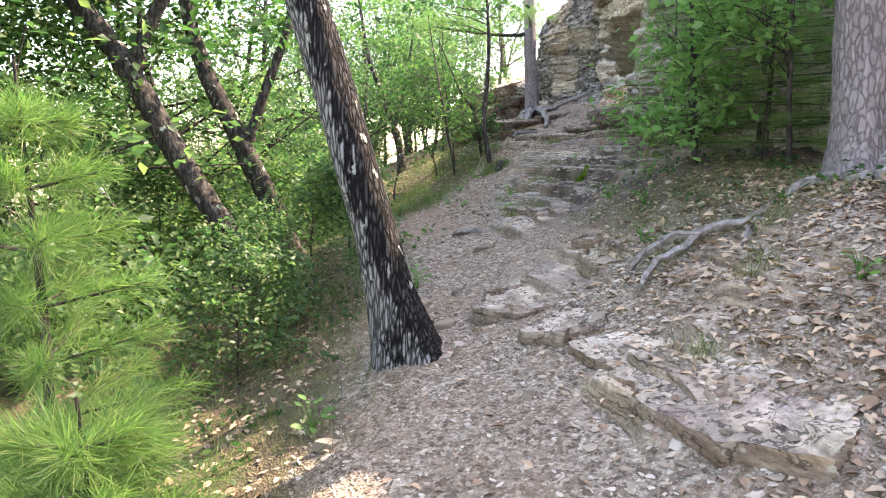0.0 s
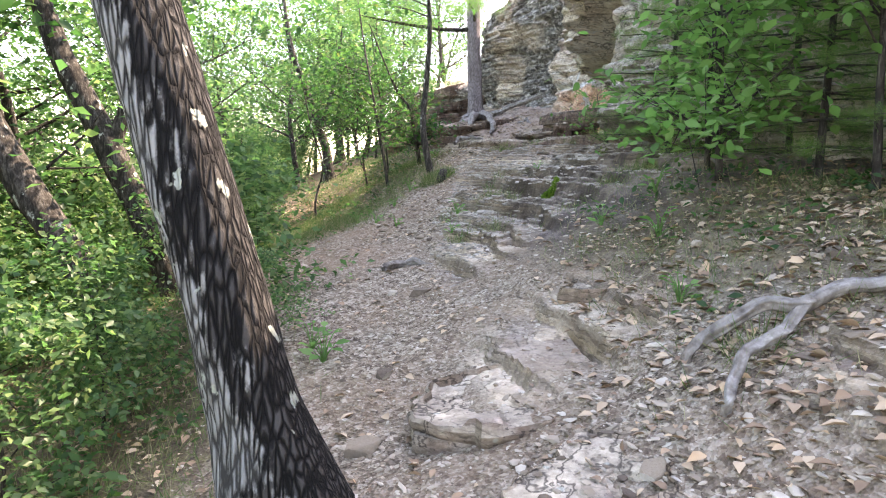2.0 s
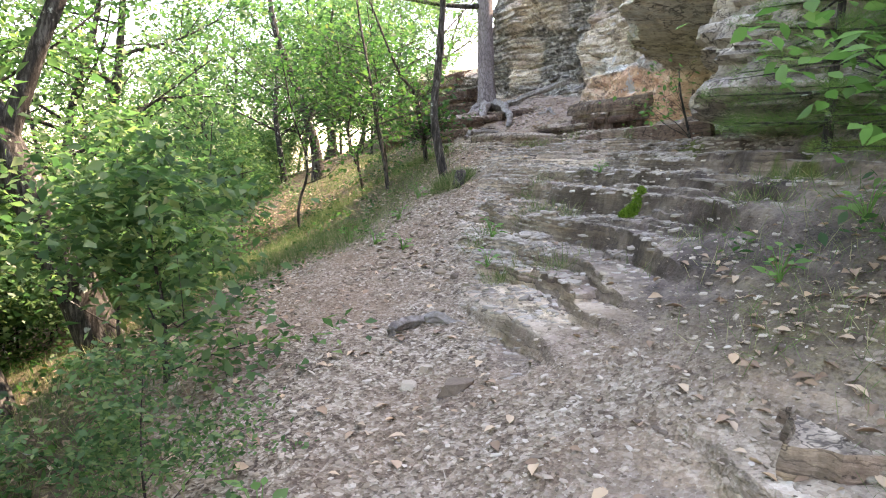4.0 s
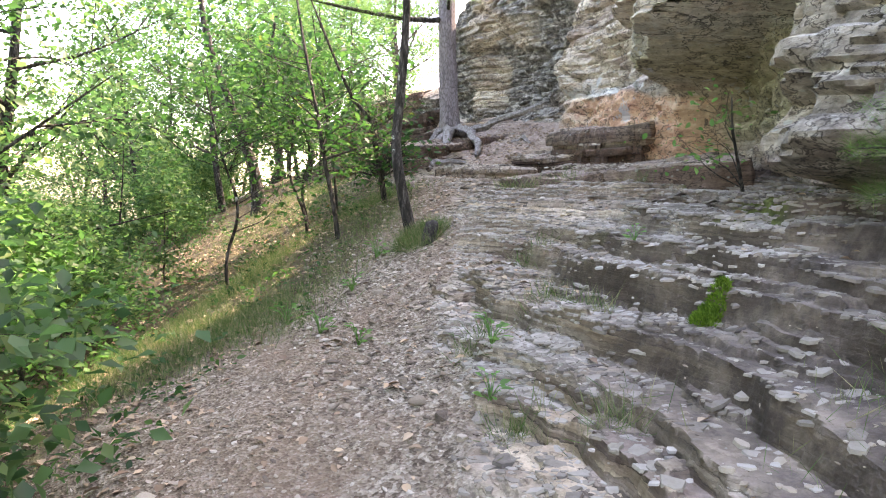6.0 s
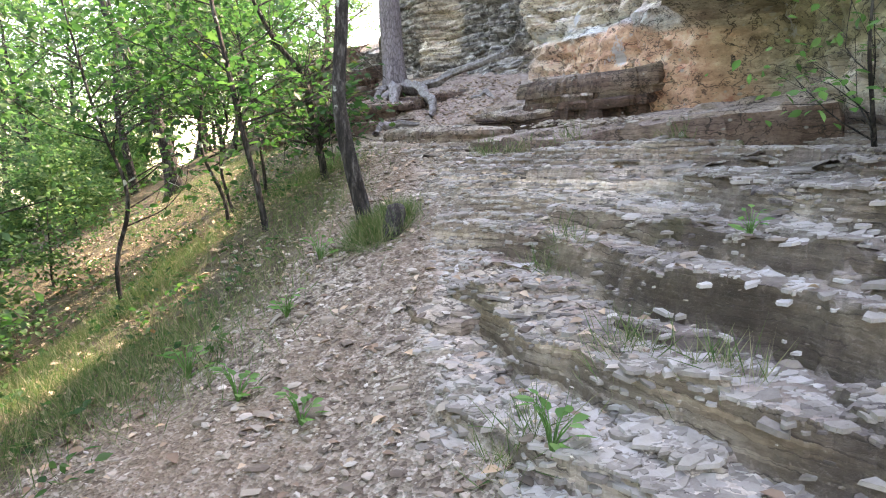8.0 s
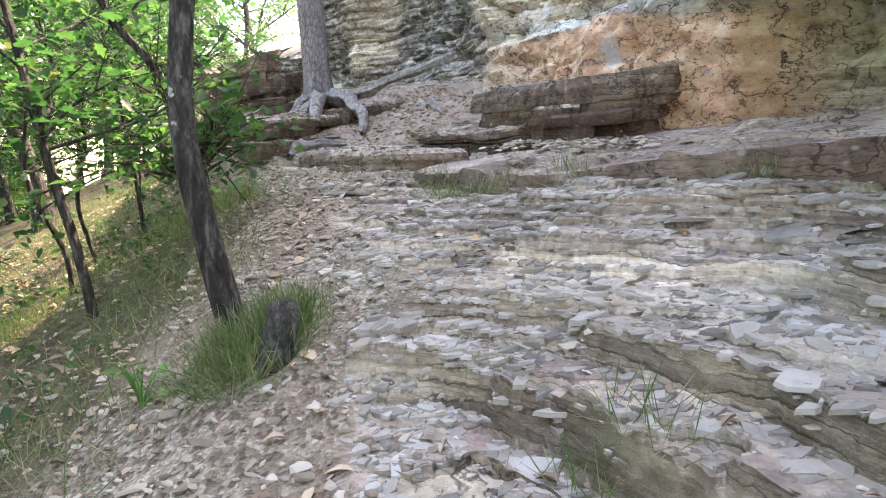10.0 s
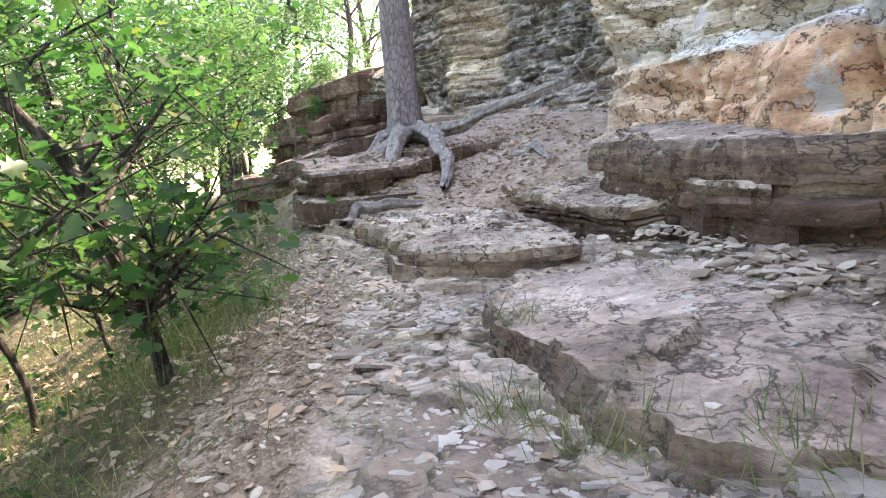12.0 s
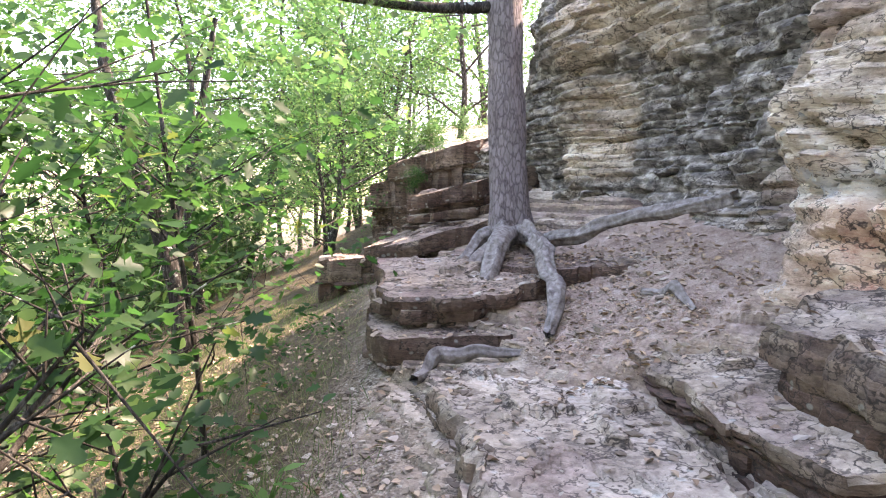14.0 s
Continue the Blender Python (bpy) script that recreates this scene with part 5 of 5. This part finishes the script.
rock_block("rock_ledge", "layered dark grey rock step under the pine roots", [(1.3, 18.9), (1.42, 17.95), (1.55, 17.55), (2.05, 17.45), (2.45, 17.7), (2.6, 18.8)],
           1.8, 2.32, (0.08, 0.1), 12, 8, 0.07, LEDGE)
rock_block("rock_ledge", "layered dark grey rock step under the pine roots", [(2.3, 18.4), (2.65, 18.05), (3.1, 17.75), (3.7, 17.7), (3.6, 19.0), (3.0, 19.8), (2.3, 19.8), (2.0, 19.2)],
           1.7, 2.48, (0.1, 0.05), 13, 8, 0.08, LEDGE)
rock_block("rock_ledge", "pale slab with a mossy broken front edge", [(0.85, 11.15), (0.95, 10.85), (1.25, 10.7), (1.5, 10.95), (1.4, 11.3), (1.1, 11.4)], 0.55, 1.0, (0.25, 0.15), 15, 4, 0.05)
rock_block("rock_ledge", "low tilted slab with a crumbling soil edge beside the trail", [(0.72, 3.98), (0.82, 3.2), (1.02, 2.4), (1.3, 2.1), (1.6, 2.5), (1.4, 3.3), (1.05, 3.95)], -0.05, 0.44, (0.3, 0.02), 17, 3, 0.06)
rock_block("rock_slab", "flat grey slab lying in the gravel of the trail", [(0.25, 5.15), (0.3, 4.95), (0.55, 4.8), (0.78, 4.85), (0.95, 5.1), (0.75, 5.5), (0.4, 5.5)], 0.02, 0.34, (0.1, 0.02), 19, 3, 0.05, SLAB)
rock_block("rock_slab", "flat cracked pale slab in the trail", [(0.5, 4.3), (0.7, 3.95), (1.05, 4.05), (1.15, 4.45), (0.85, 4.65)], 0.0, 0.4, (0.2, 0.02), 21, 3, 0.05, SLAB)
rock_block("rock_slab", "flat overhanging stone in the grassy bank", [(1.2, 6.15), (1.45, 6.0), (1.75, 6.15), (1.7, 6.4), (1.35, 6.42)], 0.5, 0.71, (0.15, 0.0), 25, 2, 0.05)
rock_block("boulder", "pale sunlit boulder at the edge of the drop", [(0.3, 21.3), (0.55, 20.95), (0.95, 21.0), (1.05, 21.35), (0.65, 21.6)], 1.4, 2.16, (0.1, 0), 23, 4, 0.06)

for outline, z0, z1, seed in (([(1.0, 20.9), (1.5, 20.4), (2.2, 20.3), (2.8, 20.6), (2.9, 22), (1.6, 22.2)], 1.7, 2.62, 31), ([(1.45, 21.7), (1.8, 21.1), (2.5, 21.0), (3.0, 21.4), (3.0, 23), (1.8, 23)], 2.2, 3.15, 33),
                              ([(1.1, 23.4), (1.6, 22.6), (2.3, 22.2), (3.0, 22.4), (3.2, 25), (1.5, 25.4)], 2.2, 3.7, 35), ([(0.5, 26.5), (1.2, 25.6), (2.0, 25.6), (2.2, 29), (0.8, 29)], 1.8, 3.4, 37)):
    rock_block("rock_outcrop", "stepped layered outcrop beyond the pine", outline, z0, z1, (0.28, 0.03), seed, 9, 0.14, LEDGE, spacing=0.05)

for k, (x, y, z, sc) in enumerate(((1.7, 24.4, 3.55, 0.32), (1.2, 27.2, 3.3, 0.4), (2.2, 23.0, 3.6, 0.22), (1.45, 22.6, 2.95, 0.2))):
    copy_thing(SHRUB[k % 3], pose(x, y, z, 0, 0, 50 * k) @ Matrix.Scale(sc, 4))


# ---- loose stones, gravel, litter, grass ----
def stone_template():
    t = (1 + 5 ** 0.5) / 2
    v = np.array([(-1, t, 0), (1, t, 0), (-1, -t, 0), (1, -t, 0), (0, -1, t), (0, 1, t), (0, -1, -t), (0, 1, -t), (t, 0, -1), (t, 0, 1), (-t, 0, -1), (-t, 0, 1)], float) / 1.9
    f = np.array([(0, 11, 5), (0, 5, 1), (0, 1, 7), (0, 7, 10), (0, 10, 11), (1, 5, 9), (5, 11, 4), (11, 10, 2), (10, 7, 6), (7, 1, 8),
                  (3, 9, 4), (3, 4, 2), (3, 2, 6), (3, 6, 8), (3, 8, 9), (4, 9, 5), (2, 4, 11), (6, 2, 10), (8, 6, 7), (9, 8, 1)])
    return v, f


STONE_V, STONE_F = stone_template()


def stones_mesh(name, r, at, size, mat):
    n = len(at)
    v = STONE_V[None] * r.uniform(0.55, 1.25, (n, 12, 1)) * np.stack([r.uniform(0.7, 1.3, n), r.uniform(0.5, 0.9, n), r.uniform(0.2, 0.5, n)], -1)[:, None]
    v[:, :, 2] = np.clip(v[:, :, 2], -0.25, 0.25)
    a, b = r.uniform(0, 6.28, n), r.normal(0, 0.25, n)
    x = v[..., 0] * np.cos(a)[:, None] - v[..., 1] * np.sin(a)[:, None]
    y = v[..., 0] * np.sin(a)[:, None] + v[..., 1] * np.cos(a)[:, None]
    v = np.stack([x, y, v[..., 2] + x * b[:, None]], -1) * size[:, None, None] + at[:, None]
    f = STONE_F[None] + (np.arange(n) * 12)[:, None, None]
    return mesh_from(name, v.reshape(-1, 3), f.reshape(-1, 3), mat, True)


def scatter(r, n, x0, x1, y0, y1, keep):
    x, y = r.uniform(x0, x1, n), r.uniform(y0, y1, n)
    k = keep(x, y, x - centre(y)) > r.uniform(0, 1, n)
    x, y = x[k], y[k]
    return np.stack([x, y, ground_height(x, y)], -1)


r = np.random.default_rng(51)
gravel_at = scatter(r, 110000, -1.6, 3.6, 1.3, 18, lambda x, y, u: (1 - 0.85 * rock_mask(x, y)) * smooth(-0.5, 0.1, u - trail_edge(y)) * smooth(2.6, 1.0, u) * (0.5 + 0.5 * smooth(10, 6, y)))
tagged(new("gravel", stones_mesh("gravel", r, gravel_at, 0.005 + 0.024 * r.power(0.22, len(gravel_at)), STONE)), "angular grey and tan gravel chips on the trail", "gravel", kind="stuff")
litter_at = scatter(r, 66000, -2.6, 4.2, 1.2, 20, lambda x, y, u: 0.05 + 0.8 * smooth(0.7, 1.3, u) * smooth(8, 5, y) + 0.16 * smooth(-0.8, -1.3, u) - 0.04 * rock_mask(x, y))
n = len(litter_at)
litter_at[:, 2] += 0.008
tagged(new("leaf_litter", leaves_mesh("leaf_litter", litter_at, r.normal(0, 1, (n, 3)) * (1, 1, 0.12), r.normal(0, 0.25, (n, 3)) + (0, 0, 1), r.uniform(0.025, 0.09, n), LITTER, OVAL * (1, 1, 2.2), OVAL_F)),
       "dry brown fallen leaves and a few red ones", "leaf litter", kind="stuff")


def tufts(r, centres, per, spread, size, tall=1.0):
    n = len(centres) * per
    at = np.repeat(centres, per, 0)
    at[:, :2] += r.normal(0, spread, (n, 2))
    at[:, 2] = ground_height(at[:, 0], at[:, 1]) - 0.01
    d = r.normal(0, 0.45, (n, 3)) + np.array([0, 0, tall])
    return at, d, r.normal(0, 1, (n, 3)), size * r.uniform(0.5, 1.3, n)


patches = scatter(r, 2600, -4.5, 1.4, 1.5, 22, lambda x, y, u: smooth(0.1, -0.3, u - trail_edge(y)) * smooth(-5, -1.8, u) * (0.35 + 0.65 * smooth(-0.1, 0.3, fbm(x * 0.7, y * 0.7, 77.0, 3))))
bank = scatter(r, 260, 1.2, 3.2, 4.2, 8.2, lambda x, y, u: smooth(1.0, 1.5, u))
spots = np.array([(0.9, 9.75, 0), (1.35, 9.9, 0), (1.5, 9.6, 0), (0.95, 12.05, 0), (0.9, 12.2, 0), (1.0, 12.25, 0), (0.95, 12.3, 0), (1.05, 12.3, 0), (0.88, 12.1, 0), (1.02, 12.15, 0), (2.2, 13.0, 0), (2.5, 12.75, 0), (2.05, 13.3, 0), (2.95, 11.95, 0),
                  (1.55, 4.6, 0), (1.75, 3.7, 0), (1.2, 8.6, 0), (1.6, 11.0, 0), (3.1, 14.3, 0), (2.3, 14.0, 0), (0.9, 8.9, 0), (1.25, 3.2, 0), (2.1, 4.3, 0)], float)
shoulder = scatter(r, 900, -2.4, 1.2, 11.2, 16, lambda x, y, u: smooth(-0.55, -0.9, u) * smooth(-3.4, -2.6, u) * smooth(-0.2, 0.25, fbm(x * 1.1, y * 1.1, 33.0, 3)))
g1, g2, g3 = tufts(r, np.concatenate([patches, shoulder]), 60, 0.2, 0.16, 0.6), tufts(r, bank, 26, 0.12, 0.13, 0.5), tufts(r, np.concatenate([spots, np.repeat([(0.9, 12.3, 0), (1.02, 12.28, 0), (0.82, 12.2, 0), (1.05, 12.4, 0)], 5, 0)]), 150, 0.07, 0.16, 0.6)
tagged(new("grass", leaves_mesh("grass", *(np.concatenate(k) for k in zip(g1, g2, g3)), GRASS, width=0.035)), "thin green and straw-coloured grass on the slope and ledges", "grass", kind="stuff")
herb = scatter(r, 2200, -4.5, 3.2, 1.5, 20, lambda x, y, u: 0.45 * smooth(-0.8, -1.4, u) + 0.5 * smooth(1.2, 1.6, u) * smooth(8.2, 7, y) * smooth(4, 5, y))
herb[:, 2] += 0.07
tagged(new("ground_plants", leaves_mesh("ground_plants", *leaf_cloud(r, herb, 14, 0.07, 0.06, 0.5), LEAF_NEAR, OVAL, OVAL_F)), "low green seedlings on the forest floor", "plants", kind="stuff")

# single stones that stand out
def stone_piece(rk):
    """A flat fragment: a ball cut by a few planes, with chipped edges."""
    bm = bmesh.new()
    bmesh.ops.create_icosphere(bm, subdivisions=3, radius=0.5)
    v = np.array([q.co for q in bm.verts])
    f = np.array([[q.index for q in p.verts] for p in bm.faces])
    bm.free()
    v = v * (rk.uniform(0.85, 1.2), rk.uniform(0.55, 0.85), 0.42)
    for k in range(9):
        d = rk.normal(0, 1, 3) * (1, 1, 0.35)
        d /= np.linalg.norm(d)
        over = np.maximum(v @ d - rk.uniform(0.2, 0.34), 0)
        v = v - over[:, None] * d
    v[:, 2] = np.clip(v[:, 2], -0.14, rk.uniform(0.1, 0.16)) + v[:, 0] * rk.normal(0, 0.12)
    v = v * (1 + 0.05 * fbm(v[:, 0] * 7, v[:, 1] * 7, v[:, 2] * 9 + rk.uniform(0, 9), 3))[:, None]
    return mesh_from("rock", v, f, STONE, sharp=30)


STONES = []
for k in range(7):
    rk = np.random.default_rng(70 + k)
    STONES.append(stone_piece(rk))
rock_at = scatter(r, 420, -1.0, 3.4, 1.8, 18.5, lambda x, y, u: 0.12 + 0.45 * smooth(-0.2, 0.5, u) * smooth(7, 5, y))
for k, (x, y, z) in enumerate(rock_at):
    ob = new("rock", STONES[k % 7])
    sz = 0.05 + 0.12 * r.power(0.4)
    ob.matrix_world = pose(x, y, z + 0.02 * sz, r.normal(0, 6), r.normal(0, 6), r.uniform(0, 360)) @ Matrix.Scale(sz, 4)
    tagged(ob, "angular tan sandstone fragment lying on the trail", "stone", "loose stones on the trail")

# thin plates of sandstone that flake off the ledges
def flake_material():
    m, nt, bsdf, node = material("sandstone_flake")
    rnd = node("ShaderNodeNewGeometry").outputs["Random Per Island"]
    wide = noise_tex(node, stretched(node, (1, 1, 1)), 1.3, 5, 0.6)
    fine = noise_tex(node, stretched(node, (1, 1, 1)), 30, 6, 0.7)
    fac = node("ShaderNodeMath", {0: rnd, 1: 0.32, 2: -0.24}, operation="MULTIPLY_ADD").outputs[0]
    fac = node("ShaderNodeMath", {0: wide, 1: 1.0, 2: fac}, operation="MULTIPLY_ADD").outputs[0]
    fac = node("ShaderNodeMath", {0: fine, 1: 0.3, 2: fac}, operation="MULTIPLY_ADD").outputs[0]
    col = ramp(node, fac, [(0.3, (0.085, 0.07, 0.06)), (0.44, (0.17, 0.145, 0.12)), (0.58, (0.26, 0.23, 0.19)), (0.76, (0.37, 0.335, 0.29)), (0.97, (0.49, 0.465, 0.43))])
    nt.links.new(col, bsdf.inputs["Base Color"])
    bsdf.inputs["Roughness"].default_value = 0.85
    bsdf.inputs["Specular IOR Level"].default_value = 0.3
    bumped(node, bsdf, fine, 0.6, 0.01, nt)
    return m


FLAKE = flake_material()
FLAKE_SIDES = 6


def flakes_mesh(name, r, at, size, thick, dip):
    """Irregular thin plates, longer along the strike of the beds."""
    n, k = len(at), FLAKE_SIDES
    a = np.linspace(0, 2 * math.pi, k, endpoint=False)[None] + r.uniform(-0.35, 0.35, (n, k))
    rad = r.uniform(0.5, 1.25, (n, k))
    x, y = np.cos(a) * rad, np.sin(a) * rad * r.uniform(0.35, 0.8, n)[:, None]
    t = r.normal(-0.45, 0.5, n)[:, None]
    x, y = (x * np.cos(t) - y * np.sin(t)) * size[:, None], (x * np.sin(t) + y * np.cos(t)) * size[:, None]
    lift = x * (dip[0] + r.normal(0, 0.1, n))[:, None] + y * (dip[1] + r.normal(0, 0.1, n))[:, None]
    up = np.stack([x * 0.93, y * 0.93, lift + thick[:, None]], -1)
    low = np.stack([x, y, lift - thick[:, None]], -1)
    mid = np.zeros((n, 1, 3))
    mid[:, 0, 2] = thick
    v = np.concatenate([up, low, mid], 1) + at[:, None]
    i, j = np.arange(k), np.roll(np.arange(k), -1)
    f = np.concatenate([np.stack([np.full(k, 2 * k), i, j], -1), np.stack([i, i + k, j + k], -1), np.stack([i, j + k, j], -1)])
    f = f[None] + (np.arange(n) * (2 * k + 1))[:, None, None]
    return mesh_from(name, v.reshape(-1, 3), f.reshape(-1, 3), FLAKE, True)


r = np.random.default_rng(61)
flake_at = scatter(r, 170000, 0.2, 3.9, 7.4, 14.7, lambda x, y, u: rock_mask(x, y) * (0.12 + 0.88 * smooth(-0.45, 0.3, fbm(x * 1.1, y * 1.6, 15.0, 5))) * (1 - 0.55 * smooth(0.6, 1.1, u) * smooth(10.2, 9.2, y)) * (1 - 0.5 * bed_mask(x, y)) * (1 - 0.6 * smooth(11.2, 12.4, y)) * (1 - 0.85 * smooth(9.4, 8.2, y)))
flake_at[:, 2] -= 0.003
n = len(flake_at)
size = 0.012 + 0.055 * r.power(0.5, n) * r.uniform(0.3, 1, n)
tagged(new("rock_flakes", flakes_mesh("rock_flakes", r, flake_at, size, 0.003 + 0.07 * size * r.uniform(0.6, 1.3, n), (0.12, 0.07))), "thin grey-tan sandstone plates flaking off the ledges", "rock flakes", kind="stuff")
trail = scene.objects["ground"]
PLATES = [flakes_mesh("plate", np.random.default_rng(170 + k), np.zeros((1, 3)), np.array([0.1 + 0.01 * k]), np.array([0.008]), (0.0, 0.0)) for k in range(9)]
plate_at = scatter(r, 700, 0.3, 2.9, 9.6, 14.2, lambda x, y, u: rock_mask(x, y) * smooth(-0.3, 0.2, fbm(x * 1.1, y * 1.4, 15.0, 4)))[:290]
for k, (x, y, z) in enumerate(plate_at):
    ob = new("plate", PLATES[k % 9])
    ob.parent = trail
    ob.matrix_world = pose(x, y, z, r.normal(3, 2), r.normal(-6, 2), r.uniform(-30, 30) + 180 * (k % 2)) @ Matrix.Scale(r.uniform(0.35, 0.75), 4)

# stump of a cut root at the sapling's foot
stump = thing("stump", (1.0, 12.15, 1.05), "short dark weathered stump at the foot of the sapling", "stump")
part("wood", limbs_mesh("wood", [dict(points=[(0.03, 0.09, 0.25), (0.035, 0.02, 0.24), (-0.01, -0.05, 0.12), (-0.06, -0.1, -0.05)], radii=[0.05, 0.06, 0.065, 0.06], sides=16, step=0.02, bump=0.5, seed=4)], DARK_BARK), stump)

# bright moss cushion on a ledge, pale stones in the gravel
MOSS = leaf_material("moss", [(0.0, (0.05, 0.11, 0.012)), (0.6, (0.10, 0.20, 0.02)), (1.0, (0.18, 0.28, 0.04))], 0.3)
r = np.random.default_rng(91)
n = 2600
a, q = r.uniform(0, 6.28, n), np.sqrt(r.uniform(0, 1, n))
mx, my = 1.84 + 0.085 * q * np.cos(a), 9.02 + 0.07 * q * np.sin(a)
at = np.stack([mx, my, ground_height(mx, my) + 0.06 * (1 - q * q)], -1)
cushion = thing("moss_cushion", (1.84, 9.02, ground_at(1.84, 9.02)), "bright green moss cushion growing on a rock ledge", "moss")
part("fronds", leaves_mesh("fronds", at - np.array(cushion.location), r.normal(0, 0.5, (n, 3)) + (0, 0, 0.8), r.normal(0, 1, (n, 3)), r.uniform(0.015, 0.04, n), MOSS, width=0.3), cushion)
for k, (x, y, sz, turn) in enumerate(((0.55, 9.45, 0.13, 20), (0.62, 9.2, 0.11, 60), (0.5, 9.75, 0.1, 100), (0.66, 8.95, 0.09, 10), (0.35, 10.6, 0.16, 0), (-0.1, 10.8, 0.09, 45), (0.2, 7.6, 0.14, 15), (0.45, 8.6, 0.1, 70),
                                      (0.12, 5.9, 0.16, 30), (0.42, 7.5, 0.24, 30), (0.3, 7.75, 0.12, 80), (0.02, 5.1, 0.22, 15), (-0.6, 3.4, 0.2, 10), (0.1, 4.55, 0.13, 55))):
    ob = new("rock", STONES[k % 7])
    ob.matrix_world = pose(x, y, ground_at(x, y) + 0.01, 0, 4, turn) @ Matrix.Scale(sz, 4)
    tagged(ob, "pale flat sandstone fragment bedded in the gravel", "stone", "loose stones on the trail")

# broken rock on the ledge at the foot of the big block
n = 420
y = r.uniform(12.4, 15.0, n)
x = 3.24 + 0.4 * smooth(13.6, 12.6, y) + r.normal(0, 0.13, n)
z = 1.82 + (x - 2.9) * 0.17 + (y - 13.2) * 0.03
tagged(new("rubble", stones_mesh("rubble", r, np.stack([x, y, z], -1), 0.015 + 0.05 * r.power(0.4, n), STONE)), "broken pale rock chips lying on the ledge", "rubble", kind="stuff")


# flat chips and dead leaves that lie on the slabs as well as on the soil between them
def fallen(r, n, x0, x1, y0, y1, lift, lowest=0.8):
    out = []
    xs, ys = r.uniform(x0, x1, n), r.uniform(y0, y1, n)
    for x, y, z in zip(xs, ys, ground_height(xs, ys)):
        best = (z, Vector((0, 0, 1)))
        for tree in BEDS:
            hit, normal, index, far = tree.ray_cast(Vector((x, y, 6)), Vector((0, 0, -1)))
            if hit and hit.z > best[0]:
                best = (hit.z, normal)
        if best[1].z > lowest:
            out.append((x, y, best[0] + lift))
    return np.array(out)


BEDS = []
for ob in [o for o in scene.objects if o.parent and o.name.split(".")[0] == "cap"]:
    place = Matrix.Translation(ob.parent.location)
    BEDS.append(BVHTree.FromPolygons([place @ v.co for v in ob.data.vertices], [tuple(p.vertices) for p in ob.data.polygons]))
r = np.random.default_rng(97)
chips = np.concatenate([fallen(r, 1500, 0.6, 2.9, 1.6, 5.2, 0.004), fallen(r, 1100, 0.7, 2.0, 13.6, 17.4, 0.004), fallen(r, 420, 1.9, 3.4, 14.6, 17.6, 0.004),
                        fallen(r, 600, 1.8, 3.4, 17.0, 19.0, 0.004), fallen(r, 1300, -0.1, 1.4, 9.6, 13.6, 0.004), fallen(r, 300, 1.2, 3.0, 9.0, 13.0, 0.004)])
tagged(new("rock_chips", stones_mesh("rock_chips", r, chips, 0.011 + 0.036 * r.power(0.35, len(chips)), STONE)), "flat tan sandstone chips strewn over slabs and soil", "rock chips", kind="stuff")
dead = np.concatenate([fallen(r, 260, 0.7, 2.9, 1.6, 5.2, 0.012), fallen(r, 330, 1.4, 3.6, 14.6, 19.0, 0.012), fallen(r, 700, 2.5, 3.8, 16.3, 18.6, 0.012), fallen(r, 260, 0.2, 1.9, 9.6, 16.5, 0.012)])
n = len(dead)
tagged(new("fallen_leaves", leaves_mesh("fallen_leaves", dead, r.normal(0, 1, (n, 3)) * (1, 1, 0.12), r.normal(0, 0.25, (n, 3)) + (0, 0, 1), r.uniform(0.025, 0.07, n), LITTER, OVAL * (1, 1, 2.2), OVAL_F)),
       "curled brown and rusty leaves caught on the rock steps", "leaf litter", kind="stuff")


# small green weeds on the bank and in the cracks
def weed(at, seed, label, size=0.1, count=12):
    rr = np.random.default_rng(seed)
    root = thing("weed", at, label, "plant", "weeds beside the trail")
    stems = []
    pos, out = [], []
    for k in range(count):
        a, h = k * 2.4, rr.uniform(0.03, 0.16)
        tip = np.array([math.cos(a) * 0.05, math.sin(a) * 0.05, h])
        stems.append(dict(points=[(0, 0, -0.02), tip * (0.4, 0.4, 0.6), tip], radii=[0.003, 0.0025, 0.0015], sides=5, step=0.03))
        pos.append(tip)
        out.append((math.cos(a), math.sin(a), rr.uniform(-0.1, 0.5)))
    for kw in stems:
        part("stem", limbs_mesh("stem", [kw], LEAF_BRIGHT), root)
    part("leaves", leaves_mesh("leaves", np.array(pos), np.array(out), rr.normal(0, 0.3, (count, 3)) + (0, 0, 1), size * rr.uniform(0.6, 1.2, count), LEAF_BRIGHT, OVAL, OVAL_F), root)
    return root


first_weed = weed((0.3, 10.55, ground_at(0.3, 10.55)), 3, "fresh green weed with oval leaves on the bank", 0.065, 14)
for k, (x, y, sc) in enumerate(((0.05, 10.9, 1.1), (-0.2, 11.4, 1.3), (0.3, 11.6, 1.0), (1.95, 10.05, 0.7), (0.85, 9.2, 0.9), (0.95, 9.6, 1.1), (0.55, 12.3, 1.2), (1.2, 15.5, 1.3), (1.05, 15.8, 1.6), (-0.25, 6.3, 1.4), (-0.35, 6.6, 1.2),
                                (1.6, 5.4, 1.1), (1.9, 6.4, 1.3), (2.2, 7.2, 1.2), (1.75, 7.1, 1.0), (-0.75, 3.7, 1.2), (2.0, 3.2, 1.0))):
    copy_thing(first_weed, pose(x, y, ground_at(x, y), 0, 0, 67 * k) @ Matrix.Scale(sc, 4))
